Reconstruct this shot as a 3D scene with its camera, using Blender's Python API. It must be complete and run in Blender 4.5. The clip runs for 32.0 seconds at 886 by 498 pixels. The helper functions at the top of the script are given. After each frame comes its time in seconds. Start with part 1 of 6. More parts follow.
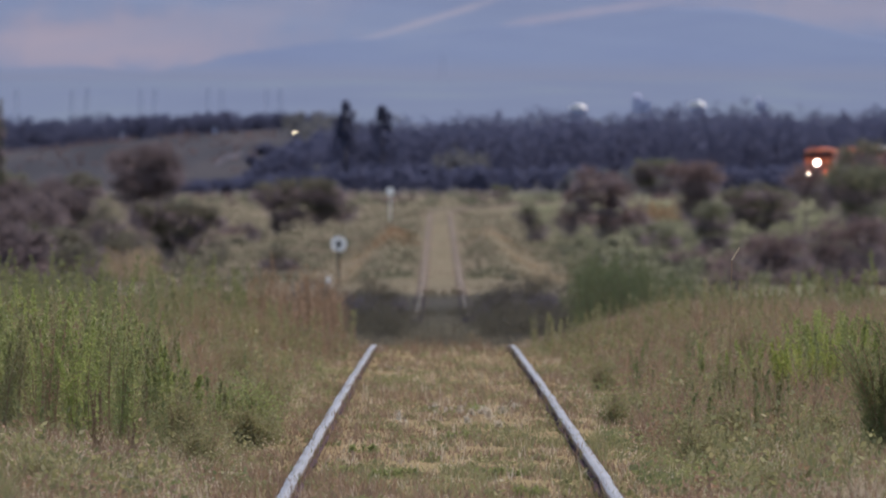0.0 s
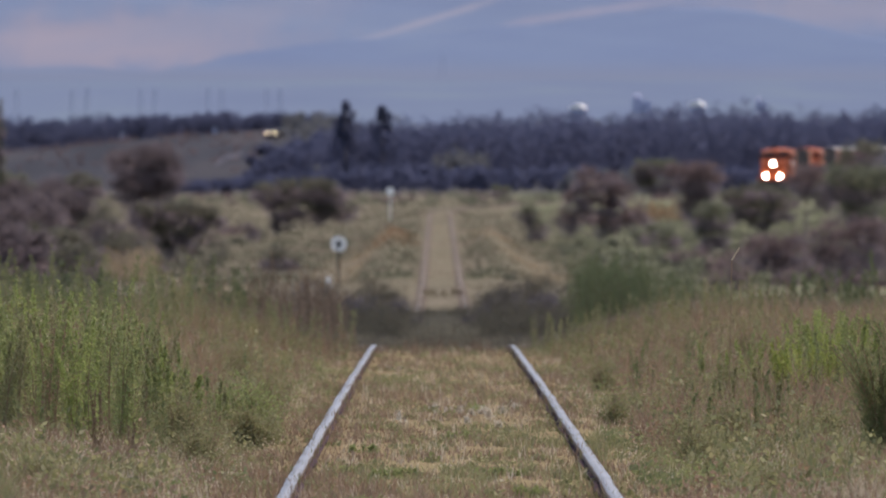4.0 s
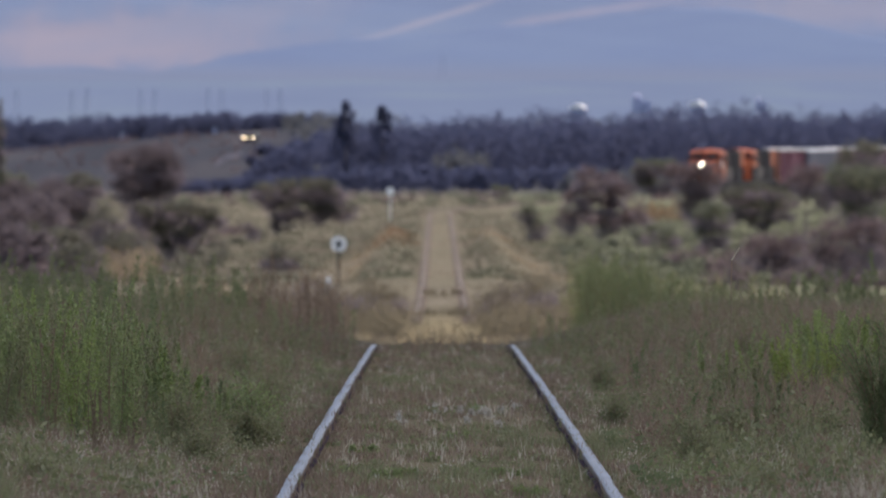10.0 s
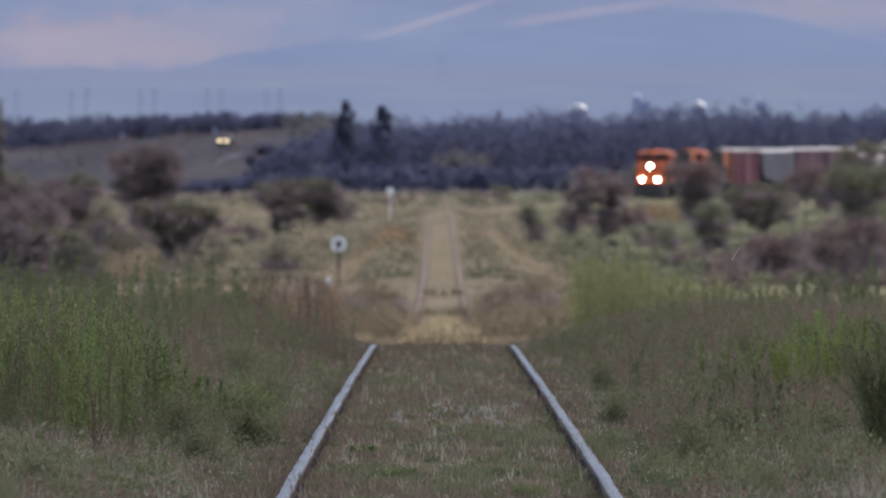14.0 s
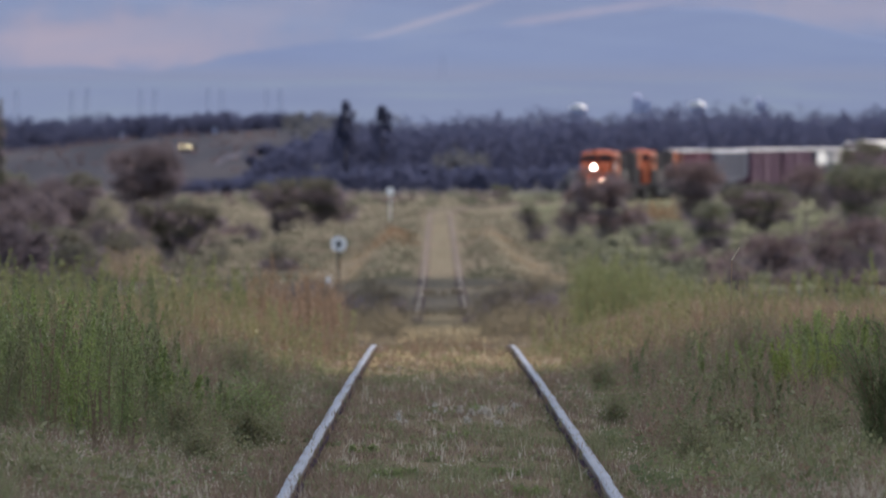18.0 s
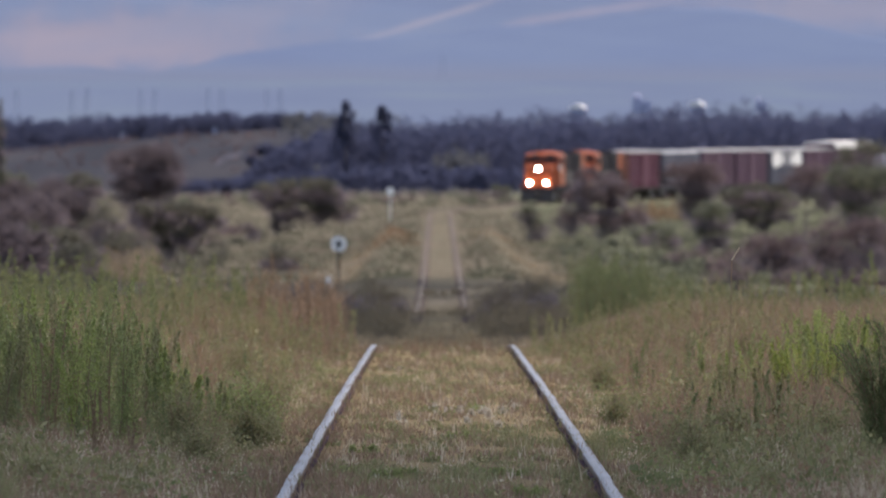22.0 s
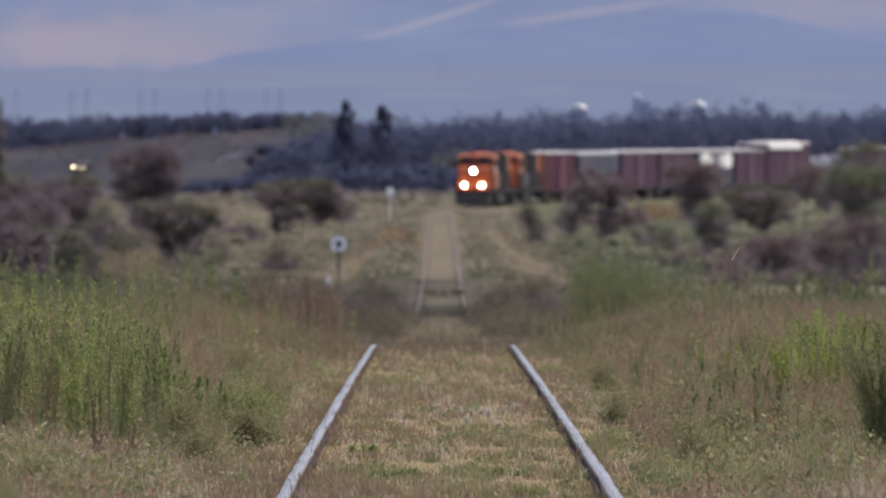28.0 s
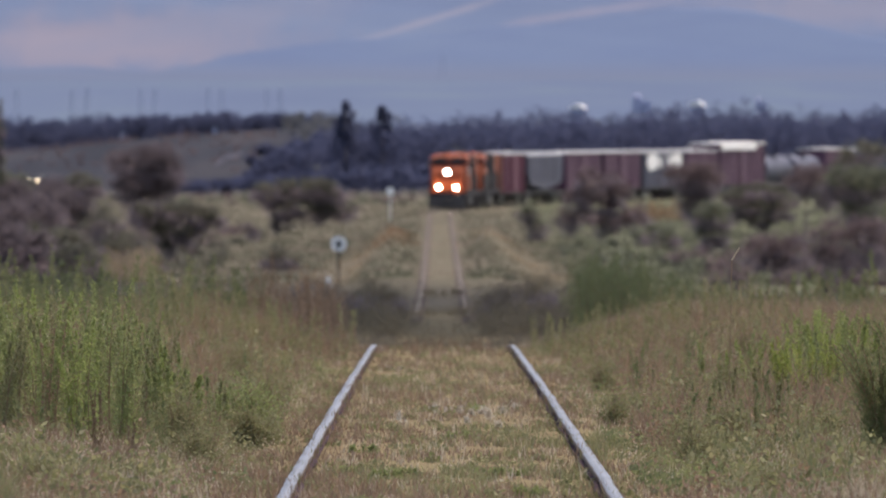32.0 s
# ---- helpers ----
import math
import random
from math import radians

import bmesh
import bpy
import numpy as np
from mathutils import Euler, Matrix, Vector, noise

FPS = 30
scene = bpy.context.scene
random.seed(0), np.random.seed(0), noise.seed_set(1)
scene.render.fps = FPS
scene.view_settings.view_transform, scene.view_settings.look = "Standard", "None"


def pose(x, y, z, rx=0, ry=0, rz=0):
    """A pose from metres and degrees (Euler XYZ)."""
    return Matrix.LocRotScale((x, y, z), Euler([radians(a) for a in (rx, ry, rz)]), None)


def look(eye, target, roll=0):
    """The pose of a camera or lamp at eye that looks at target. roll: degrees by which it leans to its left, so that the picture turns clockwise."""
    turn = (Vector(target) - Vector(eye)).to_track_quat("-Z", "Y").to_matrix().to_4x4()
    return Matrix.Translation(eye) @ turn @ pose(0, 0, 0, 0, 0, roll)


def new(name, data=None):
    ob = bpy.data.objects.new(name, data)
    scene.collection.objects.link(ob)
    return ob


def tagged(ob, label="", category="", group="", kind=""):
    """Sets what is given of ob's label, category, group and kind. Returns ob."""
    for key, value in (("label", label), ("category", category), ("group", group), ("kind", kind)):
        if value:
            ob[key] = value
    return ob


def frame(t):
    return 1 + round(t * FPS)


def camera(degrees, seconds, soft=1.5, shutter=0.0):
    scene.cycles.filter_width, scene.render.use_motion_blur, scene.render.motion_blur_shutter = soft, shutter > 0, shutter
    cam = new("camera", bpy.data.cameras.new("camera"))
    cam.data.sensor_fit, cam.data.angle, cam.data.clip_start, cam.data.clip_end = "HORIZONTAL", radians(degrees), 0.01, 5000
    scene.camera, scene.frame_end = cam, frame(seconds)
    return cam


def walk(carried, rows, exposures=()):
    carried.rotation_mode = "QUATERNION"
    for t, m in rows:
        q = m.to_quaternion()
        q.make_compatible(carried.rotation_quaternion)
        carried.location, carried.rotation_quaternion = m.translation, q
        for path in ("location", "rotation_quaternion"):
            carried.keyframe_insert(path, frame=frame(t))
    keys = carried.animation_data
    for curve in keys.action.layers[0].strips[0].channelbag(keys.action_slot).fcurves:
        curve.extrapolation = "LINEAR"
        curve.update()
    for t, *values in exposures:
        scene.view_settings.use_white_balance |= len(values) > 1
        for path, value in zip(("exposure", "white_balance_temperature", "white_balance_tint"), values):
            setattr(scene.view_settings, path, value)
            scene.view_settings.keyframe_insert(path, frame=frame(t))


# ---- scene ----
# A long lens beside a grassy branch line: one fixed view down the rails to a freight train that rounds a curve.
cam = camera(5.0, 32.0, soft=1.9)
# the long lens is focused on the near rails, so the distance is soft
cam.data.dof.use_dof, cam.data.dof.focus_distance, cam.data.dof.aperture_fstop = True, 57.0, 9.4
EYE = pose(0, 0, 6.75, 90 - 0.6955, 0, 0)
walk(cam, [(0.0, EYE), (32.0, EYE)], exposures=[(0.0, 0.96, 7340, 17), (4.5, 0.98, 7340, 17), (8.0, 1.06, 7300, 16), (14.0, 1.11, 7300, 16), (17.0, 1.14, 7300, 16), (20.0, 1.10, 7320, 17), (24.0, 1.02, 7340, 17), (32.0, 1.0, 7340, 17)])

# ---- light ----
SUN_HEIGHT, SUN_TURN = 64.0, 35.0
world = bpy.data.worlds.new("world")
scene.world = world
world.use_nodes = True
sky = world.node_tree.nodes.new("ShaderNodeTexSky")
sky.sky_type, sky.sun_disc = "NISHITA", False
sky.sun_elevation, sky.sun_rotation = radians(SUN_HEIGHT), radians(SUN_TURN)
sky.dust_density = 2.0
world.node_tree.nodes["Background"].inputs["Strength"].default_value = 0.15
world.node_tree.links.new(sky.outputs[0], world.node_tree.nodes["Background"].inputs["Color"])
sun_data = bpy.data.lights.new("sun", "SUN")
sun_data.energy, sun_data.angle, sun_data.color = 2.5, radians(1.5), (1.0, 0.95, 0.88)
sun = new("sun", sun_data)
up = Vector((math.sin(radians(SUN_TURN)) * math.cos(radians(SUN_HEIGHT)), math.cos(radians(SUN_TURN)) * math.cos(radians(SUN_HEIGHT)), math.sin(radians(SUN_HEIGHT))))
sun.matrix_world = look(up * 200, (0, 0, 0))


# ---- materials ----
def surface(name, stops, scale=1.0, rough=0.8, metal=0.0, bump=0.0, fine=40.0, local=False, island=0.0, through_light=0.0, gloss=0.5, stretch=(1, 1, 1)):
    """A procedural surface: a colour ramp over two scales of noise, a fine relief, and an own shade for each loose piece."""
    m = bpy.data.materials.new(name)
    m.use_nodes = True
    n, l = m.node_tree.nodes, m.node_tree.links
    b = n["Principled BSDF"]
    at = n.new("ShaderNodeTexCoord").outputs["Object"] if local else n.new("ShaderNodeNewGeometry").outputs["Position"]
    mp = n.new("ShaderNodeMapping")
    mp.inputs["Scale"].default_value = stretch
    l.new(at, mp.inputs["Vector"])
    big, small = n.new("ShaderNodeTexNoise"), n.new("ShaderNodeTexNoise")
    big.inputs["Scale"].default_value, big.inputs["Detail"].default_value = scale, 4.0
    small.inputs["Scale"].default_value, small.inputs["Detail"].default_value = fine, 3.0
    for k in (big, small):
        l.new(mp.outputs[0], k.inputs["Vector"])
    mix = n.new("ShaderNodeMix")
    mix.inputs[0].default_value = 0.35
    l.new(big.outputs[0], mix.inputs[2])
    l.new(small.outputs[0], mix.inputs[3])
    value = mix.outputs[0]
    if island:
        own = n.new("ShaderNodeNewGeometry")
        mix2 = n.new("ShaderNodeMix")
        mix2.inputs[0].default_value = island
        l.new(value, mix2.inputs[2])
        l.new(own.outputs["Random Per Island"], mix2.inputs[3])
        value = mix2.outputs[0]
    ramp = n.new("ShaderNodeValToRGB")
    lo, hi = (0.30, 0.70) if not island else (0.15, 0.85)
    el = ramp.color_ramp.elements
    while len(el) < len(stops):
        el.new(0.5)
    for k, c in enumerate(stops):
        el[k].position = lo + (hi - lo) * k / max(1, len(stops) - 1)
        el[k].color = (*c, 1)
    l.new(value, ramp.inputs[0])
    l.new(ramp.outputs[0], b.inputs["Base Color"])
    b.inputs["Roughness"].default_value, b.inputs["Metallic"].default_value = rough, metal
    b.inputs["Specular IOR Level"].default_value = gloss
    if bump:
        bp = n.new("ShaderNodeBump")
        bp.inputs["Strength"].default_value, bp.inputs["Distance"].default_value = bump, 0.02
        l.new(small.outputs[0], bp.inputs["Height"])
        l.new(bp.outputs[0], b.inputs["Normal"])
    if through_light:
        tr = n.new("ShaderNodeBsdfTranslucent")
        l.new(ramp.outputs[0], tr.inputs["Color"])
        ms = n.new("ShaderNodeMixShader")
        ms.inputs[0].default_value = through_light
        l.new(b.outputs[0], ms.inputs[1])
        l.new(tr.outputs[0], ms.inputs[2])
        l.new(ms.outputs[0], n["Material Output"].inputs["Surface"])
    return m


def lamp_glass(name, colour, strength):
    m = bpy.data.materials.new(name)
    m.use_nodes = True
    b = m.node_tree.nodes["Principled BSDF"]
    b.inputs["Base Color"].default_value = (*colour, 1)
    b.inputs["Emission Color"].default_value = (*colour, 1)
    b.inputs["Emission Strength"].default_value = strength
    b.inputs["Roughness"].default_value = 0.15
    return m


M_STRAW = surface("straw_blades", [(0.170, 0.120, 0.083), (0.246, 0.174, 0.124), (0.319, 0.235, 0.178)], 0.5, 0.7, island=0.6, through_light=0.3, gloss=0.05)
M_GRASS = surface("green_blades", [(0.132, 0.132, 0.069), (0.197, 0.201, 0.097), (0.292, 0.266, 0.160)], 0.5, 0.6, island=0.6, through_light=0.35, gloss=0.05)
M_WEED = surface("weed_leaves", [(0.138, 0.163, 0.068), (0.206, 0.240, 0.098), (0.312, 0.335, 0.152)], 0.8, 0.6, island=0.55, through_light=0.35, gloss=0.05)
M_BRIGHT = surface("yellow_green_leaves", [(0.185, 0.219, 0.062), (0.262, 0.307, 0.088), (0.354, 0.365, 0.140)], 0.8, 0.6, island=0.5, through_light=0.4, gloss=0.05)
M_LUSH = surface("fresh_green_leaves", [(0.150, 0.188, 0.062), (0.219, 0.269, 0.090), (0.328, 0.362, 0.145)], 0.8, 0.6, island=0.5, through_light=0.4, gloss=0.05)
M_FIELD = surface("field_grass_blades", [(0.104, 0.086, 0.067), (0.125, 0.102, 0.081), (0.148, 0.117, 0.093)], 0.1, 0.8, island=0.35, through_light=0.4, gloss=0.05)
M_DEAD = surface("dead_brown_blades", [(0.161, 0.106, 0.076), (0.234, 0.160, 0.111), (0.320, 0.225, 0.159)], 0.6, 0.85, island=0.6, through_light=0.25, gloss=0.05)
M_PALE = surface("bleached_stalks", [(0.38, 0.31, 0.22), (0.50, 0.42, 0.31), (0.60, 0.52, 0.41)], 0.6, 0.7, island=0.6, through_light=0.3, gloss=0.05)
M_HOLLOW = surface("dark_hollow_blades", [(0.180, 0.150, 0.106), (0.222, 0.186, 0.130), (0.264, 0.222, 0.156)], 0.2, 0.8, island=0.4, through_light=0.35, gloss=0.05)
M_MEADOW = surface("meadow_blades", [(0.073, 0.080, 0.053), (0.088, 0.094, 0.062), (0.104, 0.106, 0.071)], 0.1, 0.8, island=0.35, through_light=0.4, gloss=0.05)
M_TAN = surface("tan_bank_blades", [(0.248, 0.194, 0.130), (0.300, 0.235, 0.158), (0.354, 0.281, 0.196)], 0.3, 0.8, island=0.4, through_light=0.35, gloss=0.05)
M_REED = surface("dull_green_reeds", [(0.112, 0.132, 0.064), (0.151, 0.170, 0.082), (0.202, 0.214, 0.111)], 0.5, 0.7, island=0.5, through_light=0.4, gloss=0.05)
M_RUSSET = surface("russet_blades", [(0.190, 0.112, 0.066), (0.245, 0.150, 0.088), (0.295, 0.195, 0.122)], 0.5, 0.75, island=0.5, through_light=0.3, gloss=0.05)
M_FLOWER = surface("pale_seed_heads", [(0.42, 0.38, 0.30), (0.60, 0.56, 0.48)], 2.0, 0.8, island=0.5, through_light=0.3)
M_STEM = surface("dry_stems", [(0.13, 0.085, 0.05), (0.22, 0.15, 0.09)], 2.0, 0.8, island=0.5)
M_BARK = surface("grey_brown_bark", [(0.15, 0.118, 0.112), (0.24, 0.195, 0.175)], 3.0, 0.9, bump=0.6, fine=12)
M_LEAF = {
    "olive": surface("olive_leaves", [(0.085, 0.080, 0.078), (0.097, 0.096, 0.079), (0.113, 0.115, 0.081)], 0.4, 0.65, island=0.6, through_light=0.75, gloss=0.05),
    "green": surface("dull_green_leaves", [(0.090, 0.096, 0.083), (0.104, 0.113, 0.086), (0.121, 0.134, 0.089)], 0.4, 0.65, island=0.6, through_light=0.75, gloss=0.05),
    "umber": surface("umber_twigs_and_leaves", [(0.100, 0.077, 0.086), (0.115, 0.088, 0.096), (0.129, 0.102, 0.101)], 0.4, 0.75, island=0.6, through_light=0.75, gloss=0.05),
    "plum": surface("plum_brown_twigs_and_leaves", [(0.088, 0.074, 0.088), (0.102, 0.086, 0.098), (0.116, 0.100, 0.102)], 0.4, 0.75, island=0.6, through_light=0.75, gloss=0.05),
    "bank": surface("olive_brown_bank_leaves", [(0.116, 0.100, 0.074), (0.132, 0.116, 0.084), (0.152, 0.132, 0.094)], 0.4, 0.75, island=0.6, through_light=0.7, gloss=0.05),
}
# crown undersides: purple shade tone, lifted for haze, put into the leaf colour
M_UNDERSIDE = surface("purple_underside_leaves", [(0.152, 0.127, 0.154), (0.174, 0.148, 0.170), (0.190, 0.166, 0.178)], 0.4, 0.75, island=0.4, through_light=0.65, gloss=0.05)
# far leaves: the blue of distance haze is put into both colours
M_WOODS = surface("haze_blue_far_leaves", [(0.058, 0.067, 0.118), (0.062, 0.071, 0.121), (0.067, 0.076, 0.124)], 0.05, 0.9, island=0.3, through_light=0.7, gloss=0.05)
M_WOODS_PALE = surface("haze_grey_far_leaves", [(0.104, 0.109, 0.128), (0.115, 0.120, 0.130), (0.131, 0.133, 0.134)], 0.05, 0.9, island=0.5, through_light=0.5, gloss=0.05)
# rail colours carry reflections: bluish sky near by, the dark belt farther off
M_RAIL = surface("worn_rail_steel", [(0.072, 0.081, 0.099), (0.115, 0.128, 0.156), (0.136, 0.151, 0.182)], 3.5, 0.5, bump=0.1, fine=6, gloss=0.12, stretch=(1, 0.5, 1))
M_RAIL_FAR = surface("dull_far_rail_steel", [(0.100, 0.092, 0.084), (0.146, 0.137, 0.126)], 0.4, 0.6, gloss=0.0)
M_RUST = surface("rusted_rail_web", [(0.055, 0.042, 0.038), (0.099, 0.070, 0.062)], 3.0, 0.85, bump=0.4, fine=30)
M_ORANGE = surface("orange_paint", [(0.238, 0.047, 0.022), (0.295, 0.065, 0.027), (0.344, 0.089, 0.040)], 0.8, 0.4, local=True, bump=0.05, fine=6, gloss=0.12)
# lit look of the boxcar end, put into a lighter orange paint
M_LIT_END = surface("lit_end_paint", [(0.231, 0.115, 0.088), (0.286, 0.142, 0.108), (0.330, 0.189, 0.149)], 0.8, 0.55, local=True, bump=0.05, fine=6, gloss=0.1)
M_BLACK = surface("black_paint", [(0.020, 0.020, 0.024), (0.051, 0.048, 0.051)], 0.8, 0.85, gloss=0.05, local=True, fine=6)
M_IRON = surface("grimy_iron", [(0.022, 0.019, 0.020), (0.056, 0.047, 0.045)], 1.5, 0.75, local=True, bump=0.2, fine=10)
M_MAROON = surface("faded_maroon_paint", [(0.072, 0.016, 0.036), (0.106, 0.029, 0.054), (0.115, 0.051, 0.072)], 0.5, 0.6, local=True, bump=0.1, fine=5, stretch=(1, 1, 0.25), gloss=0.12)
M_PLUM = surface("weathered_brown_paint", [(0.072, 0.033, 0.059), (0.095, 0.048, 0.077), (0.122, 0.072, 0.102)], 0.5, 0.65, local=True, bump=0.1, fine=5, stretch=(1, 1, 0.25), gloss=0.12)
M_GREY = surface("weathered_grey_paint", [(0.048, 0.050, 0.074), (0.070, 0.073, 0.103), (0.097, 0.097, 0.132)], 0.5, 0.6, local=True, bump=0.1, fine=5, stretch=(1, 1, 0.25), gloss=0.12)
M_ROOF = surface("galvanised_roof", [(0.22, 0.21, 0.22), (0.42, 0.42, 0.43), (0.62, 0.62, 0.62)], 0.6, 0.45, metal=0.3, local=True, bump=0.1, fine=5)
M_WHITE = surface("chalky_white_paint", [(0.66, 0.65, 0.63), (0.82, 0.81, 0.79)], 1.5, 0.55, local=True, bump=0.05, fine=8)
M_GLASS = surface("dark_cab_glass", [(0.01, 0.012, 0.016), (0.02, 0.022, 0.028)], 1.0, 0.12, local=True, gloss=0.3)
M_LAMP = lamp_glass("lit_headlight", (1.0, 0.93, 0.82), 42.0)
M_CARLAMP = lamp_glass("lit_car_lamp", (1.0, 0.86, 0.60), 12.0)
M_DIRT = surface("pale_dirt_road", [(0.060, 0.064, 0.084), (0.076, 0.080, 0.100)], 0.2, 0.9, gloss=0.0, fine=3)


# ---- mesh tools ----
def part(name, bm, material, parent=None, label="", m=None):
    me = bpy.data.meshes.new(name)
    bm.to_mesh(me)
    bm.free()
    me.materials.append(material)
    ob = new(name, me)
    if parent is not None:
        ob.parent = parent
    if m is not None:
        ob.matrix_basis = m
    if label:
        ob["label"] = label
    return ob


def twin(ob, parent, m):
    """A second part on the same mesh."""
    o = new(ob.name.split(".")[0], ob.data)
    o.parent, o.matrix_basis = parent, m
    return o


def add_box(bm, x0, x1, y0, y1, z0, z1, bevel=0.0):
    r = bmesh.ops.create_cube(bm, size=1.0, matrix=Matrix.LocRotScale(((x0 + x1) / 2, (y0 + y1) / 2, (z0 + z1) / 2), None, (x1 - x0, y1 - y0, z1 - z0)))
    if bevel:
        edges = {e for v in r["verts"] for e in v.link_edges}
        bmesh.ops.bevel(bm, geom=list(edges), offset=bevel, segments=2, affect="EDGES", profile=0.5)
    return bm


def box(x0, x1, y0, y1, z0, z1, bevel=0.0):
    return add_box(bmesh.new(), x0, x1, y0, y1, z0, z1, bevel)


def add_rod(bm, a, b, r0, r1=None, sides=8):
    a, b = Vector(a), Vector(b)
    q = (b - a).to_track_quat("Z", "Y").to_matrix().to_4x4()
    bmesh.ops.create_cone(bm, cap_ends=True, segments=sides, radius1=r0, radius2=r0 if r1 is None else r1, depth=(b - a).length, matrix=Matrix.Translation((a + b) / 2) @ q)
    return bm


def rod(a, b, r0, r1=None, sides=8):
    return add_rod(bmesh.new(), a, b, r0, r1, sides)


def prism(outline, x0, x1, bevel=0.0):
    """A body with the outline (y, z), from x0 to x1."""
    bm = bmesh.new()
    a = [bm.verts.new((x0, y, z)) for y, z in outline]
    b = [bm.verts.new((x1, y, z)) for y, z in outline]
    k = len(outline)
    bm.faces.new(a)
    bm.faces.new(b[::-1])
    for i in range(k):
        bm.faces.new((a[i], b[i], b[(i + 1) % k], a[(i + 1) % k]))
    bmesh.ops.recalc_face_normals(bm, faces=bm.faces)
    if bevel:
        bmesh.ops.bevel(bm, geom=list(bm.edges), offset=bevel, segments=2, affect="EDGES", profile=0.5)
    return bm


def shell(name, verts, tris, material, parent=None, label=""):
    """One mesh from arrays of corners and triangles."""
    me = bpy.data.meshes.new(name)
    me.vertices.add(len(verts))
    me.vertices.foreach_set("co", np.asarray(verts, np.float32).ravel())
    me.loops.add(len(tris) * 3)
    me.loops.foreach_set("vertex_index", np.asarray(tris, np.int32).ravel())
    me.polygons.add(len(tris))
    me.polygons.foreach_set("loop_start", np.arange(0, len(tris) * 3, 3, dtype=np.int32))
    me.update(calc_edges=True)
    me.materials.append(material)
    ob = new(name, me)
    if parent is not None:
        ob.parent = parent
    if label:
        ob["label"] = label
    return ob


rng = np.random.default_rng(7)


def blades(base, height, width, lean=0.3):
    """Bent, tapering blades of grass at the points of base."""
    k = len(base)
    turn, way = rng.uniform(0, 2 * np.pi, k), rng.uniform(0, 2 * np.pi, k)
    side = np.stack([np.cos(turn), np.sin(turn), np.zeros(k)], 1) * (width / 2)[:, None]
    bend = np.stack([np.cos(way), np.sin(way), np.zeros(k)], 1) * (height * lean * rng.uniform(0.2, 1.2, k))[:, None]
    up_ = np.array([0, 0, 1.0])
    mid = base + up_ * (height * 0.55)[:, None] + bend * 0.3
    tip = base + up_ * height[:, None] + bend
    v = np.stack([base - side, base + side, mid - side * 0.7, mid + side * 0.7, tip], 1).reshape(-1, 3)
    o = np.arange(k)[:, None, None] * 5
    f = (o + np.array([[0, 1, 3], [0, 3, 2], [2, 3, 4]])[None]).reshape(-1, 3)
    return v, f


def leaves(at, size, droop=0.0, stretch=2.0, outward=None, facing=None):
    """Small pointed leaves, two triangles each, at the points given."""
    k = len(at)
    a = rng.normal(size=(k, 3))
    if outward is not None:
        a = a * 0.8 + outward
    if facing is not None:
        a = np.cross(facing + rng.normal(0, 0.35, (k, 3)), a)
    a[:, 2] -= droop
    a /= np.linalg.norm(a, axis=1)[:, None]
    b = np.cross(a, rng.normal(size=(k, 3)) if facing is None else facing + rng.normal(0, 0.35, (k, 3)))
    b /= np.linalg.norm(b, axis=1)[:, None] + 1e-9
    a, b = a * (size * stretch / 2)[:, None], b * (size / 2)[:, None]
    v = np.stack([at - a, at + b, at + a, at - b], 1).reshape(-1, 3)
    o = np.arange(k)[:, None, None] * 4
    return v, (o + np.array([[0, 1, 2], [0, 2, 3]])[None]).reshape(-1, 3)


def joined(pieces):
    vs, fs, o = [], [], 0
    for v, f in pieces:
        vs.append(v)
        fs.append(f + o)
        o += len(v)
    return np.concatenate(vs), np.concatenate(fs)


def add_limb(pieces, a, b, r0, r1, sides=6):
    a, b = np.asarray(a, float), np.asarray(b, float)
    d = (b - a) / (np.linalg.norm(b - a) + 1e-9)
    p = np.cross(d, [0.3, 0.9, 0.2])
    p /= np.linalg.norm(p) + 1e-9
    q = np.cross(d, p)
    t = np.arange(sides) * 2 * np.pi / sides
    ring = np.cos(t)[:, None] * p + np.sin(t)[:, None] * q
    v = np.concatenate([a + ring * r0, b + ring * r1])
    i = np.arange(sides)
    j = (i + 1) % sides
    pieces.append((v, np.concatenate([np.stack([i, j, j + sides], 1), np.stack([i, j + sides, i + sides], 1)])))


def wave(x, y, s, seed=0.0):
    """A cheap smooth field between about -1 and 1."""
    return (np.sin(x / s * 1.3 + seed * 2.1 + 1.7 * np.sin(y / s * 0.7 + seed)) + np.sin(y / s * 1.1 - seed + 1.3 * np.sin(x / s * 0.9 + 2 * seed)) + np.sin((x + y) / s * 2.3 + seed * 5)) / 3


# ---- the lie of the land ----
LINE_Y = [-300, 0, 46, 80, 112, 150, 200, 250, 291, 340, 404, 530, 700, 818, 960, 1040, 1700, 2200, 4400, 6000]
LINE_Z = [5.6, 5.5, 5.07, 4.72, 4.35, 3.5, 2.4, 1.55, 1.26, 0.85, 0.5, 0.3, 0.1, 0.0, 0.0, -0.7, -0.5, 9.0, 27.0, 40.0]
HILL_Y = [1100, 1244, 1270, 1300, 1340, 1385, 1425, 1440, 1520, 1650, 1750]
HILL_Z = [-0.7, -0.73, 0.83, 2.38, 3.16, 4.1, 4.8, 5.2, 6.3, 6.5, 4.0]


def line_height(y):
    """Height of the rail tops over the plain, eased at the knots."""
    y = np.asarray(y, float)
    w = np.clip(np.abs(y) * 0.05, 4, 18)
    return sum(np.interp(y + o * w, LINE_Y, LINE_Z) for o in (-1, -0.5, 0, 0.5, 1)) / 5


def ease(v, a, b):
    u = np.clip((np.asarray(v, float) - a) / (b - a), 0, 1)
    return u * u * (3 - 2 * u)


